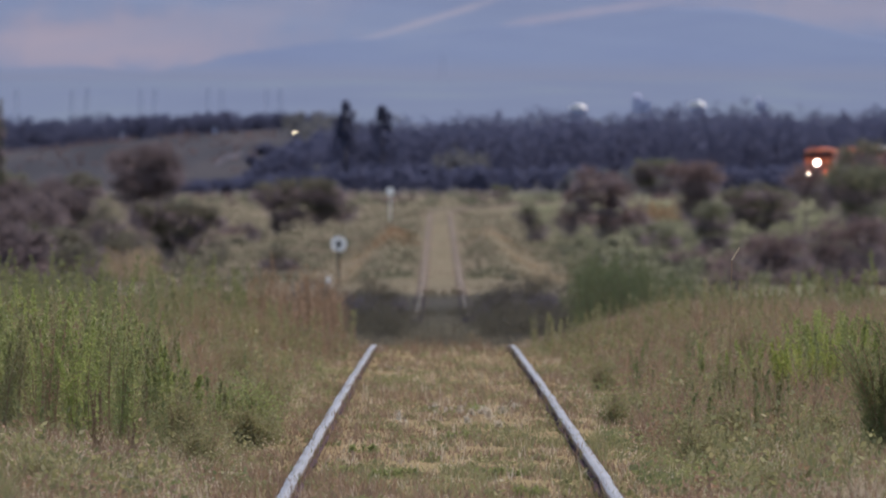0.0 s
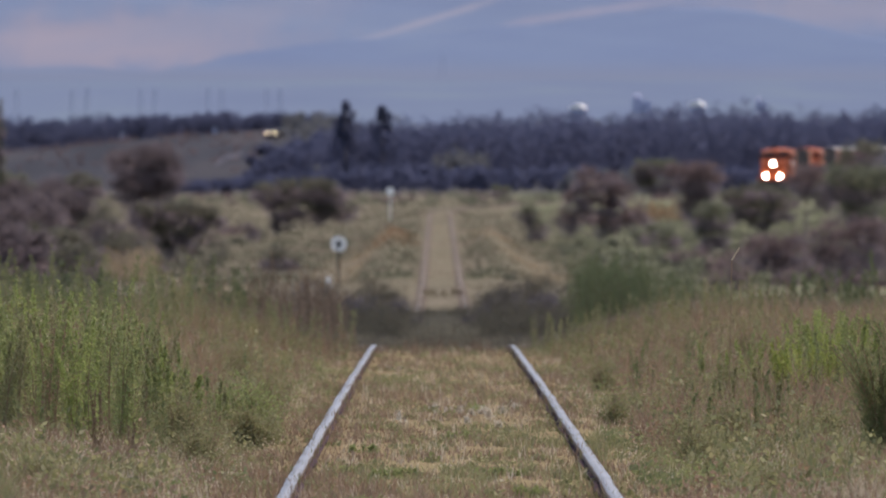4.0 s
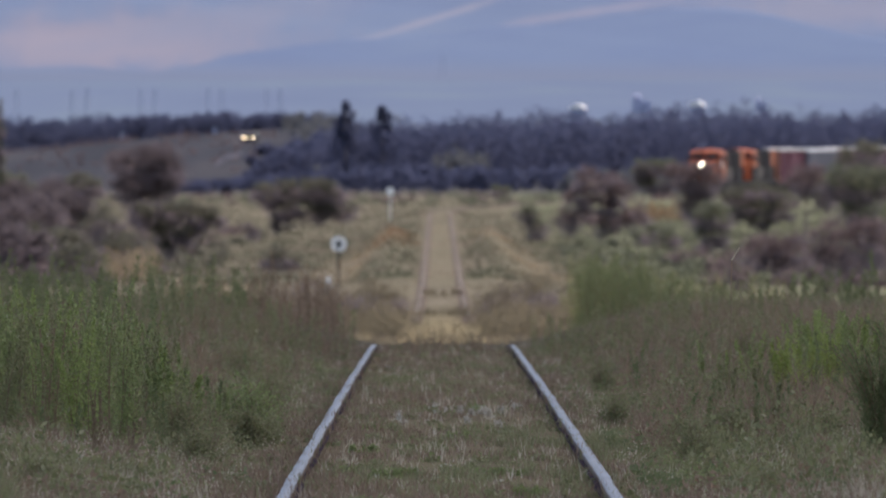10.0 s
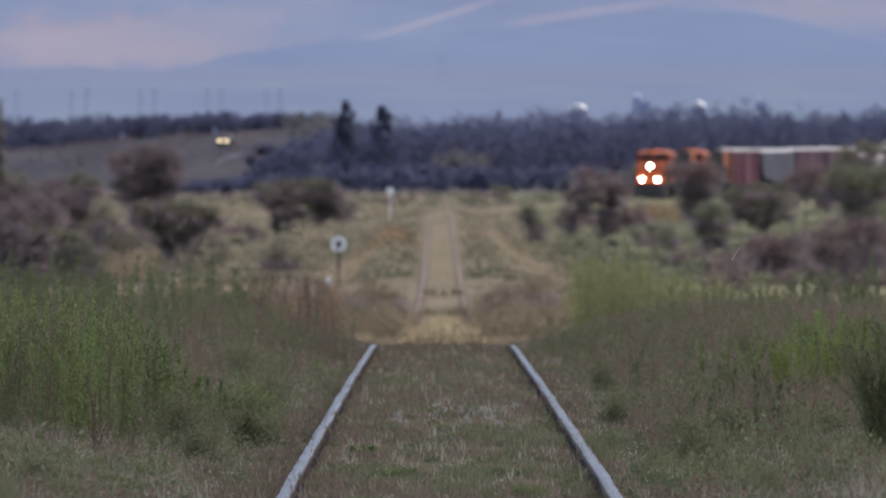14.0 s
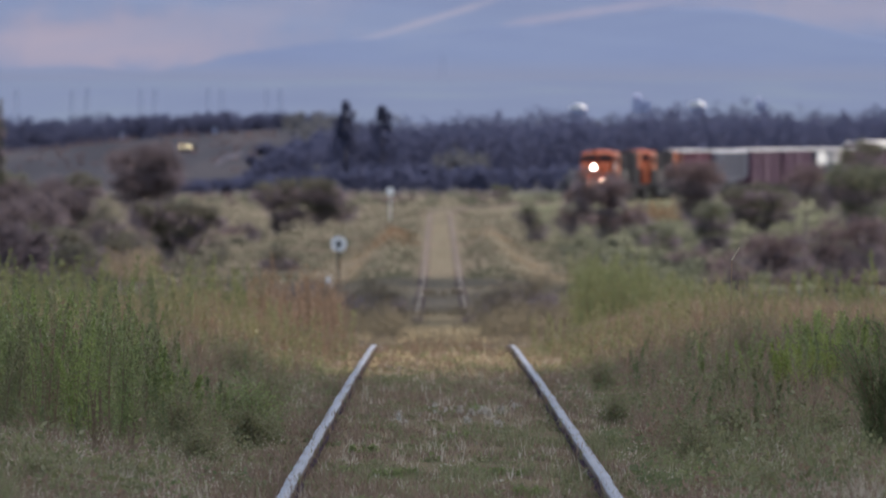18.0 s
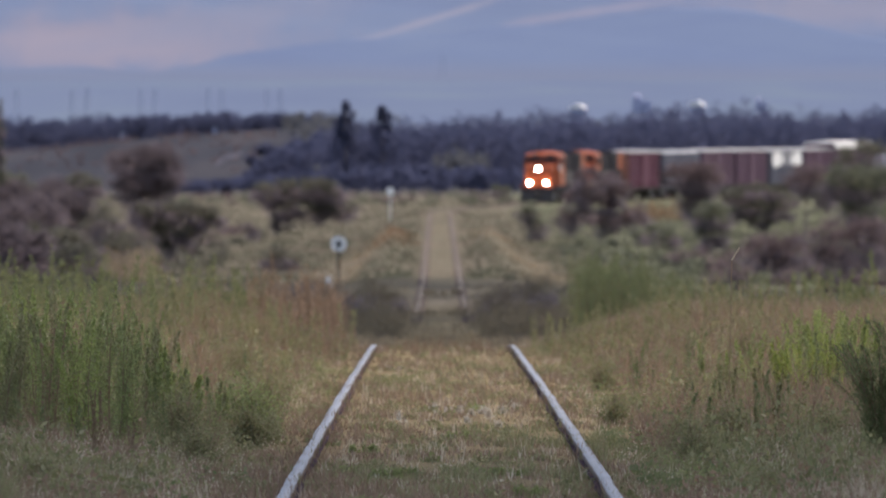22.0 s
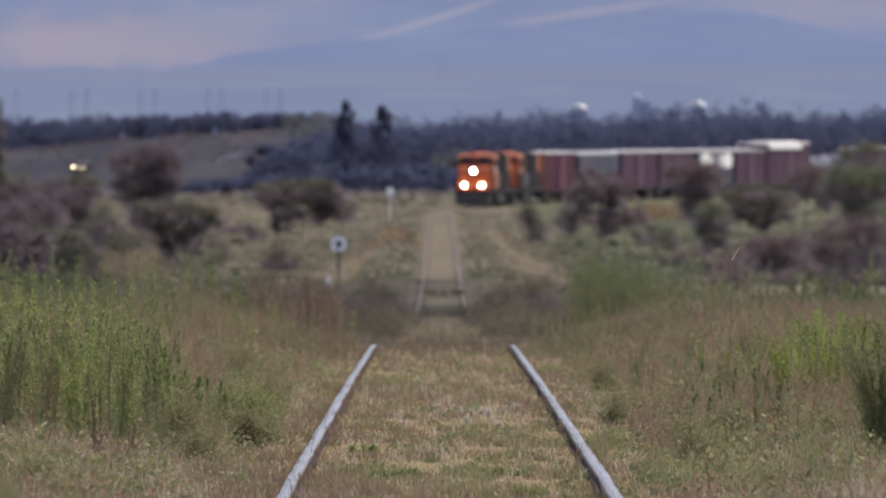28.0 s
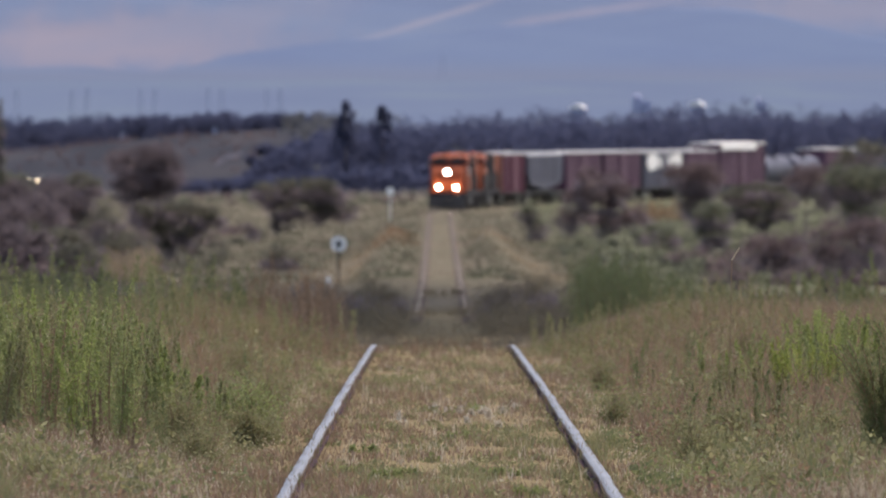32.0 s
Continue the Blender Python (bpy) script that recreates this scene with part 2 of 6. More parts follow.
def line_x(y):
    return np.interp(y, TRACK_Y, TRACK_X)


TRACK_Y = np.array([-300, 46, 112, 300, 530, 700, 790, 804, 818, 832, 846, 860, 874, 888, 902, 916, 930, 944, 958, 972, 986, 1000, 1014, 1028, 1100, 1200, 1300], float)
TRACK_X = np.array([0.03, 0.03, 0.0, -0.02, -0.12, -0.2, -0.25, -0.05, 0.32, 1.34, 2.64, 4.33, 6.45, 8.94, 11.7, 14.63, 17.62, 20.59, 23.5, 26.37, 29.21, 32.07, 34.93, 37.73, 51.9, 71.6, 91.3])


def land(x, y):
    """Height of the ground."""
    x, y = np.asarray(x, float), np.asarray(y, float)
    z = line_height(y)
    away = np.abs(x - line_x(y))
    bank = ease(away, 1.1, 3.0) * (1 - ease(y, 125, 190)) * (0.12 + 0.26 * ease(y, 70, 102) + 0.06 * wave(x, y, 9, 3))
    bed = -0.065 - 0.25 * ease(away, 1.6, 3.4) * ease(y, 240, 330) * (1 - ease(y, 900, 1000))
    rough = wave(x, y, 5, 1) * 0.05 * ease(away, 0.9, 2.2) + wave(x, y, 31, 2) * 0.07 * ease(away, 3, 12) * ease(y, 250, 400)
    bank = bank + 0.95 * np.exp(-((away - 2.9) / 1.0) ** 2) * ease(y, 385, 560) * (1 - ease(y, 560, 650)) + 0.3 * np.exp(-((away - 3.2) / 1.2) ** 2) * ease(y, 285, 330) * (1 - ease(y, 380, 430))
    hill = np.minimum(np.interp(y, HILL_Y, HILL_Z), np.interp(x, [-400, -63, -45.5, -19.7], [1.5, 2.5, 4.7, 6.6]))
    hill = np.where(y > 1100, (hill - z) * (1 - ease(x, -20, -12)) * (1 - ease(y, 1650, 1900)), 0)
    return z + bank + bed + rough + np.maximum(hill, -0.4) * (y > 1100)


def ground_sheet():
    ys = np.concatenate([np.linspace(-300, 40, 18), np.linspace(44, 300, 150), np.linspace(304, 1000, 140), np.linspace(1008, 1800, 90), np.linspace(1830, 4600, 50)])
    u = np.linspace(-1, 1, 141)
    verts = np.empty((len(ys), len(u), 3))
    for i, y in enumerate(ys):
        span = 260 + 0.25 * max(y, 0)
        near = 6 + 0.035 * max(y, 0)
        x = u * near + np.sign(u) * np.abs(u) ** 7 * (span - near)
        verts[i, :, 0], verts[i, :, 1], verts[i, :, 2] = x, y, land(x, np.full_like(x, y))
    n = len(u)
    a = (np.arange(len(ys) - 1)[:, None] * n + np.arange(n - 1)[None]).ravel()
    tris = np.concatenate([np.stack([a, a + 1, a + n + 1], 1), np.stack([a, a + n + 1, a + n], 1)])
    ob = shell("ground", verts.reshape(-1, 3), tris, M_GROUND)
    ob.data.polygons.foreach_set("use_smooth", np.ones(len(tris), bool))
    return tagged(ob, "dry grassy plain with a low railway bank", "ground", kind="structure")


def ground_material():
    """Straw and earth near by, greener fields farther off; at the foot of the mountains the plain is painted pale blue
    for haze.
    """
    m = surface("plain", [(0.11, 0.09, 0.055), (0.16, 0.13, 0.08), (0.12, 0.12, 0.06)], 0.25, 0.95, bump=0.5, fine=6, gloss=0.0)
    n, l = m.node_tree.nodes, m.node_tree.links
    b = n["Principled BSDF"]
    near = b.inputs["Base Color"].links[0].from_socket
    geo = n.new("ShaderNodeNewGeometry")
    xyz = n.new("ShaderNodeSeparateXYZ")
    l.new(geo.outputs["Position"], xyz.inputs[0])

    def zone(a, c):
        r = n.new("ShaderNodeMapRange")
        r.inputs["From Min"].default_value, r.inputs["From Max"].default_value = a, c
        l.new(xyz.outputs["Y"], r.inputs["Value"])
        return r.outputs[0]

    def field(stops, scale, stretch):
        mp = n.new("ShaderNodeMapping")
        mp.inputs["Scale"].default_value = stretch
        l.new(geo.outputs["Position"], mp.inputs[0])
        no = n.new("ShaderNodeTexNoise")
        no.inputs["Scale"].default_value, no.inputs["Detail"].default_value = scale, 5
        l.new(mp.outputs[0], no.inputs["Vector"])
        r = n.new("ShaderNodeValToRGB")
        e = r.color_ramp.elements
        while len(e) < len(stops):
            e.new(0.5)
        for k, c in enumerate(stops):
            e[k].position, e[k].color = 0.32 + 0.36 * k / (len(stops) - 1), (*c, 1)
        l.new(no.outputs[0], r.inputs[0])
        return r.outputs[0]

    def blend(f, a, c):
        mx = n.new("ShaderNodeMix")
        mx.data_type = "RGBA"
        l.new(f, mx.inputs[0])
        l.new(a, mx.inputs[6])
        l.new(c, mx.inputs[7])
        return mx.outputs[2]

    mid = field([(0.094, 0.090, 0.070), (0.106, 0.099, 0.076), (0.120, 0.107, 0.086)], 0.35, (1, 0.08, 1))
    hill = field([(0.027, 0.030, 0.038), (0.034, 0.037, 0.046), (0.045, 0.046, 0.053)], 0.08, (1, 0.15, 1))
    # pale blue of distance haze, put into the plain's base colour
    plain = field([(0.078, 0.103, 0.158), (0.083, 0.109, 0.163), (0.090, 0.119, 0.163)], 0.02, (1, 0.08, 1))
    green = field([(0.083, 0.092, 0.063), (0.098, 0.106, 0.072), (0.114, 0.115, 0.082)], 0.3, (1, 0.1, 1))
    across = n.new("ShaderNodeMapRange")
    across.inputs["From Min"].default_value, across.inputs["From Max"].default_value = 4.5, 9.0
    l.new(xyz.outputs["X"], across.inputs["Value"])
    c = blend(zone(240, 330), near, blend(across.outputs[0], mid, green))
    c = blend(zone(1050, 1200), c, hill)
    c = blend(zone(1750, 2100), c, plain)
    l.new(c, b.inputs["Base Color"])
    return m


M_GROUND = ground_material()
ground_sheet()


# ---- mountains ----
def mountains():
    # distance haze is put into this blue base colour
    m = surface("haze_tinted_mountain", [(0.083, 0.111, 0.180), (0.090, 0.121, 0.186), (0.099, 0.129, 0.189)], 0.006, 1.0, gloss=0.0, fine=0.03)
    n, l = m.node_tree.nodes, m.node_tree.links
    b = n["Principled BSDF"]
    base = b.inputs["Base Color"].links[0].from_socket
    geo = n.new("ShaderNodeNewGeometry")
    xyz = n.new("ShaderNodeSeparateXYZ")
    l.new(geo.outputs["Position"], xyz.inputs[0])

    def bare(base, x, z, rx, rz, lean, colour, strength, rim=2.1):
        """A pale patch with a ragged rim: cloud and sunlit slope painted into the colour."""
        mp = n.new("ShaderNodeMapping")
        mp.vector_type = "POINT"
        cx = n.new("ShaderNodeCombineXYZ")
        l.new(xyz.outputs["X"], cx.inputs[0])
        l.new(xyz.outputs["Z"], cx.inputs[1])
        no = n.new("ShaderNodeTexNoise")
        no.inputs["Scale"].default_value, no.inputs["Detail"].default_value = 0.06, 6
        l.new(cx.outputs[0], no.inputs["Vector"])
        sh = n.new("ShaderNodeVectorMath")
        sh.operation = "SUBTRACT"
        sh.inputs[1].default_value = (x, z, 0)
        l.new(cx.outputs[0], sh.inputs[0])
        ro = n.new("ShaderNodeVectorRotate")
        ro.rotation_type = "Z_AXIS"
        ro.inputs["Angle"].default_value = radians(-lean)
        l.new(sh.outputs[0], ro.inputs["Vector"])
        mp.inputs["Scale"].default_value = (1 / rx, 1 / rz, 1)
        l.new(ro.outputs[0], mp.inputs[0])
        ln = n.new("ShaderNodeVectorMath")
        ln.operation = "LENGTH"
        l.new(mp.outputs[0], ln.inputs[0])
        ad = n.new("ShaderNodeMath")
        ad.operation = "MULTIPLY_ADD"
        ad.inputs[1].default_value = 1.4
        l.new(no.outputs[0], ad.inputs[0])
        l.new(ln.outputs["Value"], ad.inputs[2])
        r = n.new("ShaderNodeMapRange")
        r.inputs["From Min"].default_value, r.inputs["From Max"].default_value = rim, 1.1
        r.inputs["To Max"].default_value = strength
        l.new(ad.outputs[0], r.inputs["Value"])
        mx = n.new("ShaderNodeMix")
        mx.data_type = "RGBA"
        l.new(r.outputs[0], mx.inputs[0])
        l.new(base, mx.inputs[6])
        mx.inputs[7].default_value = (*colour, 1)
        return mx.outputs[2]

    # paler haze at the foot, mixed into the colour by height
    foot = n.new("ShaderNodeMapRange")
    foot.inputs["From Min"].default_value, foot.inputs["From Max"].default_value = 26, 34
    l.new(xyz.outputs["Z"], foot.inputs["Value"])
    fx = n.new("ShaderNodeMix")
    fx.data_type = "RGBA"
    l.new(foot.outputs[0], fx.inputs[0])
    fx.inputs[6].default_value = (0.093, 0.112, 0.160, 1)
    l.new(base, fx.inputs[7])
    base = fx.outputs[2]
    # pale cloud bank and streaks, painted here as patches of colour
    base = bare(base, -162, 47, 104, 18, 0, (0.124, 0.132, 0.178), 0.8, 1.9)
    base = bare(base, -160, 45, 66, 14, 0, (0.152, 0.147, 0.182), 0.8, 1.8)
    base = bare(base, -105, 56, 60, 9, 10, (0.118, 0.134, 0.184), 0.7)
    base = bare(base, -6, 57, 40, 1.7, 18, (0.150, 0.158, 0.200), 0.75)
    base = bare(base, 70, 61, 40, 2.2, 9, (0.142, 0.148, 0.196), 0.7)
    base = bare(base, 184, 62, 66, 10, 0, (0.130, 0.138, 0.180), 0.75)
    l.new(base, b.inputs["Base Color"])
    ys = np.linspace(4640, 5240, 40)
    xs = np.linspace(-1500, 1500, 240)
    X, Y = np.meshgrid(xs, ys)
    Z = 30.0 + (Y - 4640) * 0.16 + 5 * wave(X, Y, 90, 4) * ease(Y, 4660, 4900) + 2 * wave(X, Y, 31, 7) * ease(Y, 4660, 4900)
    v = np.stack([X, Y, Z], 2).reshape(-1, 3)
    n_ = len(xs)
    a = (np.arange(len(ys) - 1)[:, None] * n_ + np.arange(n_ - 1)[None]).ravel()
    tris = np.concatenate([np.stack([a, a + 1, a + n_ + 1], 1), np.stack([a, a + n_ + 1, a + n_], 1)])
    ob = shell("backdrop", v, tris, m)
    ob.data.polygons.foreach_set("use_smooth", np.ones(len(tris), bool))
    return tagged(ob, "mountain slope coloured for blue haze, with pale cloud patches painted on", "mountain", kind="structure")


def ridge():
    """The nearer blue range: a low shoulder, a notch, and a long back that climbs to a broad summit."""
    # the range too carries its blue haze in the base colour
    m = surface("haze_tinted_range", [(0.080, 0.109, 0.178), (0.086, 0.117, 0.184), (0.092, 0.124, 0.187)], 0.012, 1.0, gloss=0.0, fine=0.04)
    n, l = m.node_tree.nodes, m.node_tree.links
    b = n["Principled BSDF"]
    base = b.inputs["Base Color"].links[0].from_socket
    geo = n.new("ShaderNodeNewGeometry")
    xyz = n.new("ShaderNodeSeparateXYZ")
    l.new(geo.outputs["Position"], xyz.inputs[0])
    # haze thickens towards the foot as a paler painted colour
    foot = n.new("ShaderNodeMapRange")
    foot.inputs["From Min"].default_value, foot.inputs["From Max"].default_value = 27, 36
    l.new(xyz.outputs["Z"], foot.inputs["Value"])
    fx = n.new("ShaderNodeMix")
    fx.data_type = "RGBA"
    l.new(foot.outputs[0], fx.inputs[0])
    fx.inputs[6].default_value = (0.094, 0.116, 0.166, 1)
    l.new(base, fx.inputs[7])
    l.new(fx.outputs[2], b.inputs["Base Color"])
    rise = np.array([(-1500, 0.0070), (-0.0600, 0.0062), (-0.0437, 0.0057), (-0.0336, 0.0058), (-0.0286, 0.0053), (-0.0258, 0.0057), (-0.0210, 0.0069), (-0.0145, 0.0080), (-0.0091, 0.0085), (-0.0013, 0.0090), (0.0087, 0.0100), (0.0165, 0.0109), (0.0227, 0.0116), (0.0275, 0.0117), (0.0326, 0.0109), (0.0376, 0.0096), (0.0437, 0.0084), (0.0540, 0.0071), (1500, 0.0065)])
    u = np.concatenate([np.linspace(-0.3, -0.065, 30), np.linspace(-0.064, 0.064, 320), np.linspace(0.065, 0.3, 30)])
    slope = np.interp(u, rise[:, 0], rise[:, 1]) + 0.00012 * wave(u * 1000, u * 0, 3.0, 2) + 0.00006 * wave(u * 1000, u * 0, 0.9, 5)
    crest = 6.75 + slope * 4330
    for _ in range(6):
        crest = 6.75 + slope * (4330 + np.maximum(crest - 26, 0) / 0.16)
    far = 4330 + (crest - 26) / 0.16
    rows = []
    for t in np.linspace(0, 1, 22):
        y = 4330 + (far - 4330) * t
        z = 26 + (crest - 26) * t + 0.8 * wave(u * 4330, y, 30, 3) * t * (1 - t) * 4
        rows.append(np.stack([u * y, y, z], 1))
    rows.append(np.stack([u * (far + 8), far + 8, crest - 25], 1))
    v = np.stack(rows)
    k = len(u)
    a = (np.arange(len(rows) - 1)[:, None] * k + np.arange(k - 1)[None]).ravel()
    tris = np.concatenate([np.stack([a, a + 1, a + k + 1], 1), np.stack([a, a + k + 1, a + k], 1)])
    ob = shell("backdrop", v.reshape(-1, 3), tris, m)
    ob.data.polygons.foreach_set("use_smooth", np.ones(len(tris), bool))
    return tagged(ob, "mountain range coloured for blue haze, with a broad summit", "mountain", kind="structure")


mountains()
ridge()


# ---- track ----
def rails():
    ys = np.concatenate([np.arange(-60, 40, 10), np.arange(40, 130, 0.75), np.arange(130, 1300, 5.0)])
    bed = tagged(new("railway_track"), "two worn steel rails half sunk in grass", "railway track", kind="structure")
    head = [(-0.029, 0.0), (-0.029, -0.03), (-0.010, -0.045), (-0.010, -0.12), (-0.07, -0.14), (-0.07, -0.15)]
    section = head + [(-x, z) for x, z in head[::-1]]
    for s, seed in ((-1, 2.0), (1, 5.0)):
        slope = np.gradient(line_x(ys), ys)
        kink = (0.005 * wave(ys, ys * 0, 2.2, seed) + 0.003 * wave(ys, ys * 0, 0.8, seed + 2)) * (ys < 400)
        x = line_x(ys) + s * 0.7580 * np.sqrt(1 + slope ** 2) + kink
        z = line_height(ys) - 0.3 * ease(ys, 112, 117) * (1 - ease(ys, 280, 292)) + 0.002 * wave(ys, ys * 0, 2.3, seed + 1)
        v = np.concatenate([np.stack([x + a, ys, z + b], 1)[:, None] for a, b in section], 1)
        k = len(section)
        i = (np.arange(len(ys) - 1)[:, None] * k + np.arange(k)[None])
        j = (np.arange(len(ys) - 1)[:, None] * k + (np.arange(k)[None] + 1) % k)
        tris = np.concatenate([np.stack([i, j + k, j], 2).reshape(-1, 3), np.stack([i, i + k, j + k], 2).reshape(-1, 3)])
        ob = shell("rail", v.reshape(-1, 3), tris, M_RAIL, bed)
        ob.data.materials.append(M_RUST)
        ob.data.materials.append(M_RAIL_FAR)
        side = np.tile(np.array([0 if q in (k - 1,) else 1 for q in range(k)]), len(ys) - 1)
        far = np.repeat(ys[:-1] > 200, k)
        side = np.where(far & (side == 0), 2, side)
        ob.data.polygons.foreach_set("material_index", np.concatenate([side, side]).astype(np.int32))


rails()


def glint_strip():
    """A narrow polished strip added over each far rail head, waved to catch headlight glints."""
    ys = np.arange(285, 830, 1.0)
    for s in (-1, 1):
        x = line_x(ys) + s * 0.7525
        z = line_height(ys) + 0.009 + 0.006 * wave(ys, ys * 0, 2.2, s + 4)
        v = np.stack([np.stack([x - 0.010, ys, z], 1), np.stack([x + 0.010, ys, z], 1)], 1).reshape(-1, 3)
        i = np.arange(len(ys) - 1) * 2
        ob = shell("glint_strip", v, np.concatenate([np.stack([i, i + 1, i + 3], 1), np.stack([i, i + 3, i + 2], 1)]), M_GLINT)
        ob.data.polygons.foreach_set("use_smooth", np.ones(len(ob.data.polygons), bool))
        tagged(ob, "added polished strip on the rail head for headlight glints", "rail", kind="structure")


# warm tint put in for the orange of the glints
M_GLINT = surface("warm_glint_steel", [(0.50, 0.38, 0.30), (0.62, 0.48, 0.38)], 1.0, 0.12, metal=1.0, bump=0.03, fine=1.5)
glint_strip()


def ballast():
    """Dark rusty stone shoulder under each rail, where the grass stands back."""
    ys = np.arange(282, 960, 6.0)
    for s in (-1, 1):
        x = line_x(ys) + s * 0.7525
        w = 0.21 + 0.03 * wave(ys, ys * 0, 6, s)
        prof = [(-1.0, -0.02), (-0.7, 0.02), (0.7, 0.02), (1.0, -0.02)]
        v = np.stack([np.stack([x + a * w, ys, line_height(ys) - 0.06 + b], 1) for a, b in prof], 1)
        i = (np.arange(len(ys) - 1)[:, None] * 4 + np.arange(3)[None]).ravel()
        ob = shell("ballast", v.reshape(-1, 3), np.concatenate([np.stack([i, i + 1, i + 5], 1), np.stack([i, i + 5, i + 4], 1)]), M_BALLAST)
        tagged(ob, "dark rusty ballast under the rail", "ballast", kind="structure")


def rail_gap_strip():
    """Dark strips along both sides of each near rail, painted for the shadow gap at its edge."""
    ys = np.arange(38, 118, 0.5)
    for s in (-1, 1):
        x = line_x(ys) + s * 0.7525
        v = np.stack([np.stack([x + a * (0.041 + 0.009 * wave(ys, ys * 0, 1.1, s + a)), ys, line_height(ys) - 0.016 - 0.03 * abs(a)], 1) for a in (-1.0, 0.0, 1.0)], 1)
        i = (np.arange(len(ys) - 1)[:, None] * 3 + np.arange(2)[None]).ravel()
        ob = shell("ballast", v.reshape(-1, 3), np.concatenate([np.stack([i, i + 1, i + 4], 1), np.stack([i, i + 4, i + 3], 1)]), M_GAP)
        tagged(ob, "dark strip painted for the shadow gap along the rail", "ballast", kind="structure")


# near-black tone that stands for the shadow gap beside the rail
M_GAP = surface("dark_gap_strip", [(0.028, 0.020, 0.025), (0.051, 0.038, 0.044), (0.079, 0.059, 0.063)], 5.0, 0.95, gloss=0.0, fine=40)
rail_gap_strip()
M_BALLAST = surface("rusty_ballast", [(0.055, 0.045, 0.044), (0.072, 0.059, 0.056), (0.093, 0.078, 0.072)], 1.2, 0.95, gloss=0.0, fine=9)
ballast()


# ---- grass and weeds ----
def scatter(k, y0, y1, keep):
    """Points over the strip that the lens takes in, a little wider, more of them near by."""
    y = y0 * (y1 / y0) ** rng.uniform(0, 1, k)
    half = y * 0.0475 + 0.25
    x = rng.uniform(-1, 1, k) * half
    return (lambda ok: (x[ok], y[ok]))(keep(x, y))


def on_land(x, y):
    return np.stack([x, y, land(x, y) - 0.01], 1)


def tufted(x, y, per, spread):
    x, y = np.repeat(x, per), np.repeat(y, per)
    r = spread * np.sqrt(rng.uniform(0, 1, len(x)))
    t = rng.uniform(0, 2 * np.pi, len(x))
    return x + r * np.cos(t), y + r * np.sin(t)


def clear(x, y):
    """Keeps the rail heads free of grass as far as they show."""
    d = np.abs(np.abs(x - line_x(y)) - 0.757)
    ragged = 0.031 + 0.012 * np.sin(y * 2.7 + 9 * x) + 0.016 * np.sin(y * 6.1 + 4 * np.sign(x)) + 0.012 * np.sin(y * 11.3)
    return (d > np.where(y > 285, 0.20, ragged)) | ((y > 114) & (y < 285))


def curtain(name, label, material, k, y0, y1, keep, per, spread, h, w, lean=0.7, side=1.0):
    """Tufts of blades over a stretch; h and w are ranges, side says how much taller they stand away from the rails."""
    x, y = tufted(*scatter(k, y0, y1, keep), per, spread)
    ok = clear(x, y)
    x, y = x[ok], y[ok]
    tall = rng.uniform(*h, len(x)) * (1 + side * ease(np.abs(x - line_x(y)), 0.85, 2.1)) * (0.8 + 0.4 * wave(x, y, 0.7, per) + 0.45 * wave(x, y * 0.15, 0.9, per + 2))
    return tagged(shell(name, *blades(on_land(x, y), np.maximum(tall, 0.015), rng.uniform(*w, len(x)), lean), material), label, "grass", kind="stuff")


def herbs(label, material, k, y0, y1, keep, per, reach, size, lift):
    """Low leafy plants: loose domes of small leaves."""
    x, y = scatter(k, y0, y1, lambda a, b: keep(a, b) & clear(a, b))
    n = len(x)
    big = rng.uniform(0.5, 1.3, n)
    d = rng.normal(size=(n, per, 3))
    d /= np.linalg.norm(d, axis=2)[..., None]
    d[..., 2] = np.abs(d[..., 2]) * lift
    at = on_land(x, y)[:, None] + d * (reach * big[:, None] * rng.uniform(0.3, 1.0, (n, per)))[..., None]
    tri = leaves(at.reshape(-1, 3), (size * rng.uniform(0.5, 1.3, (n, per))).ravel(), stretch=1.8, outward=d.reshape(-1, 3) * 0.6)
    return tagged(shell("low_herbs", *tri, material), label, "weeds", kind="stuff")


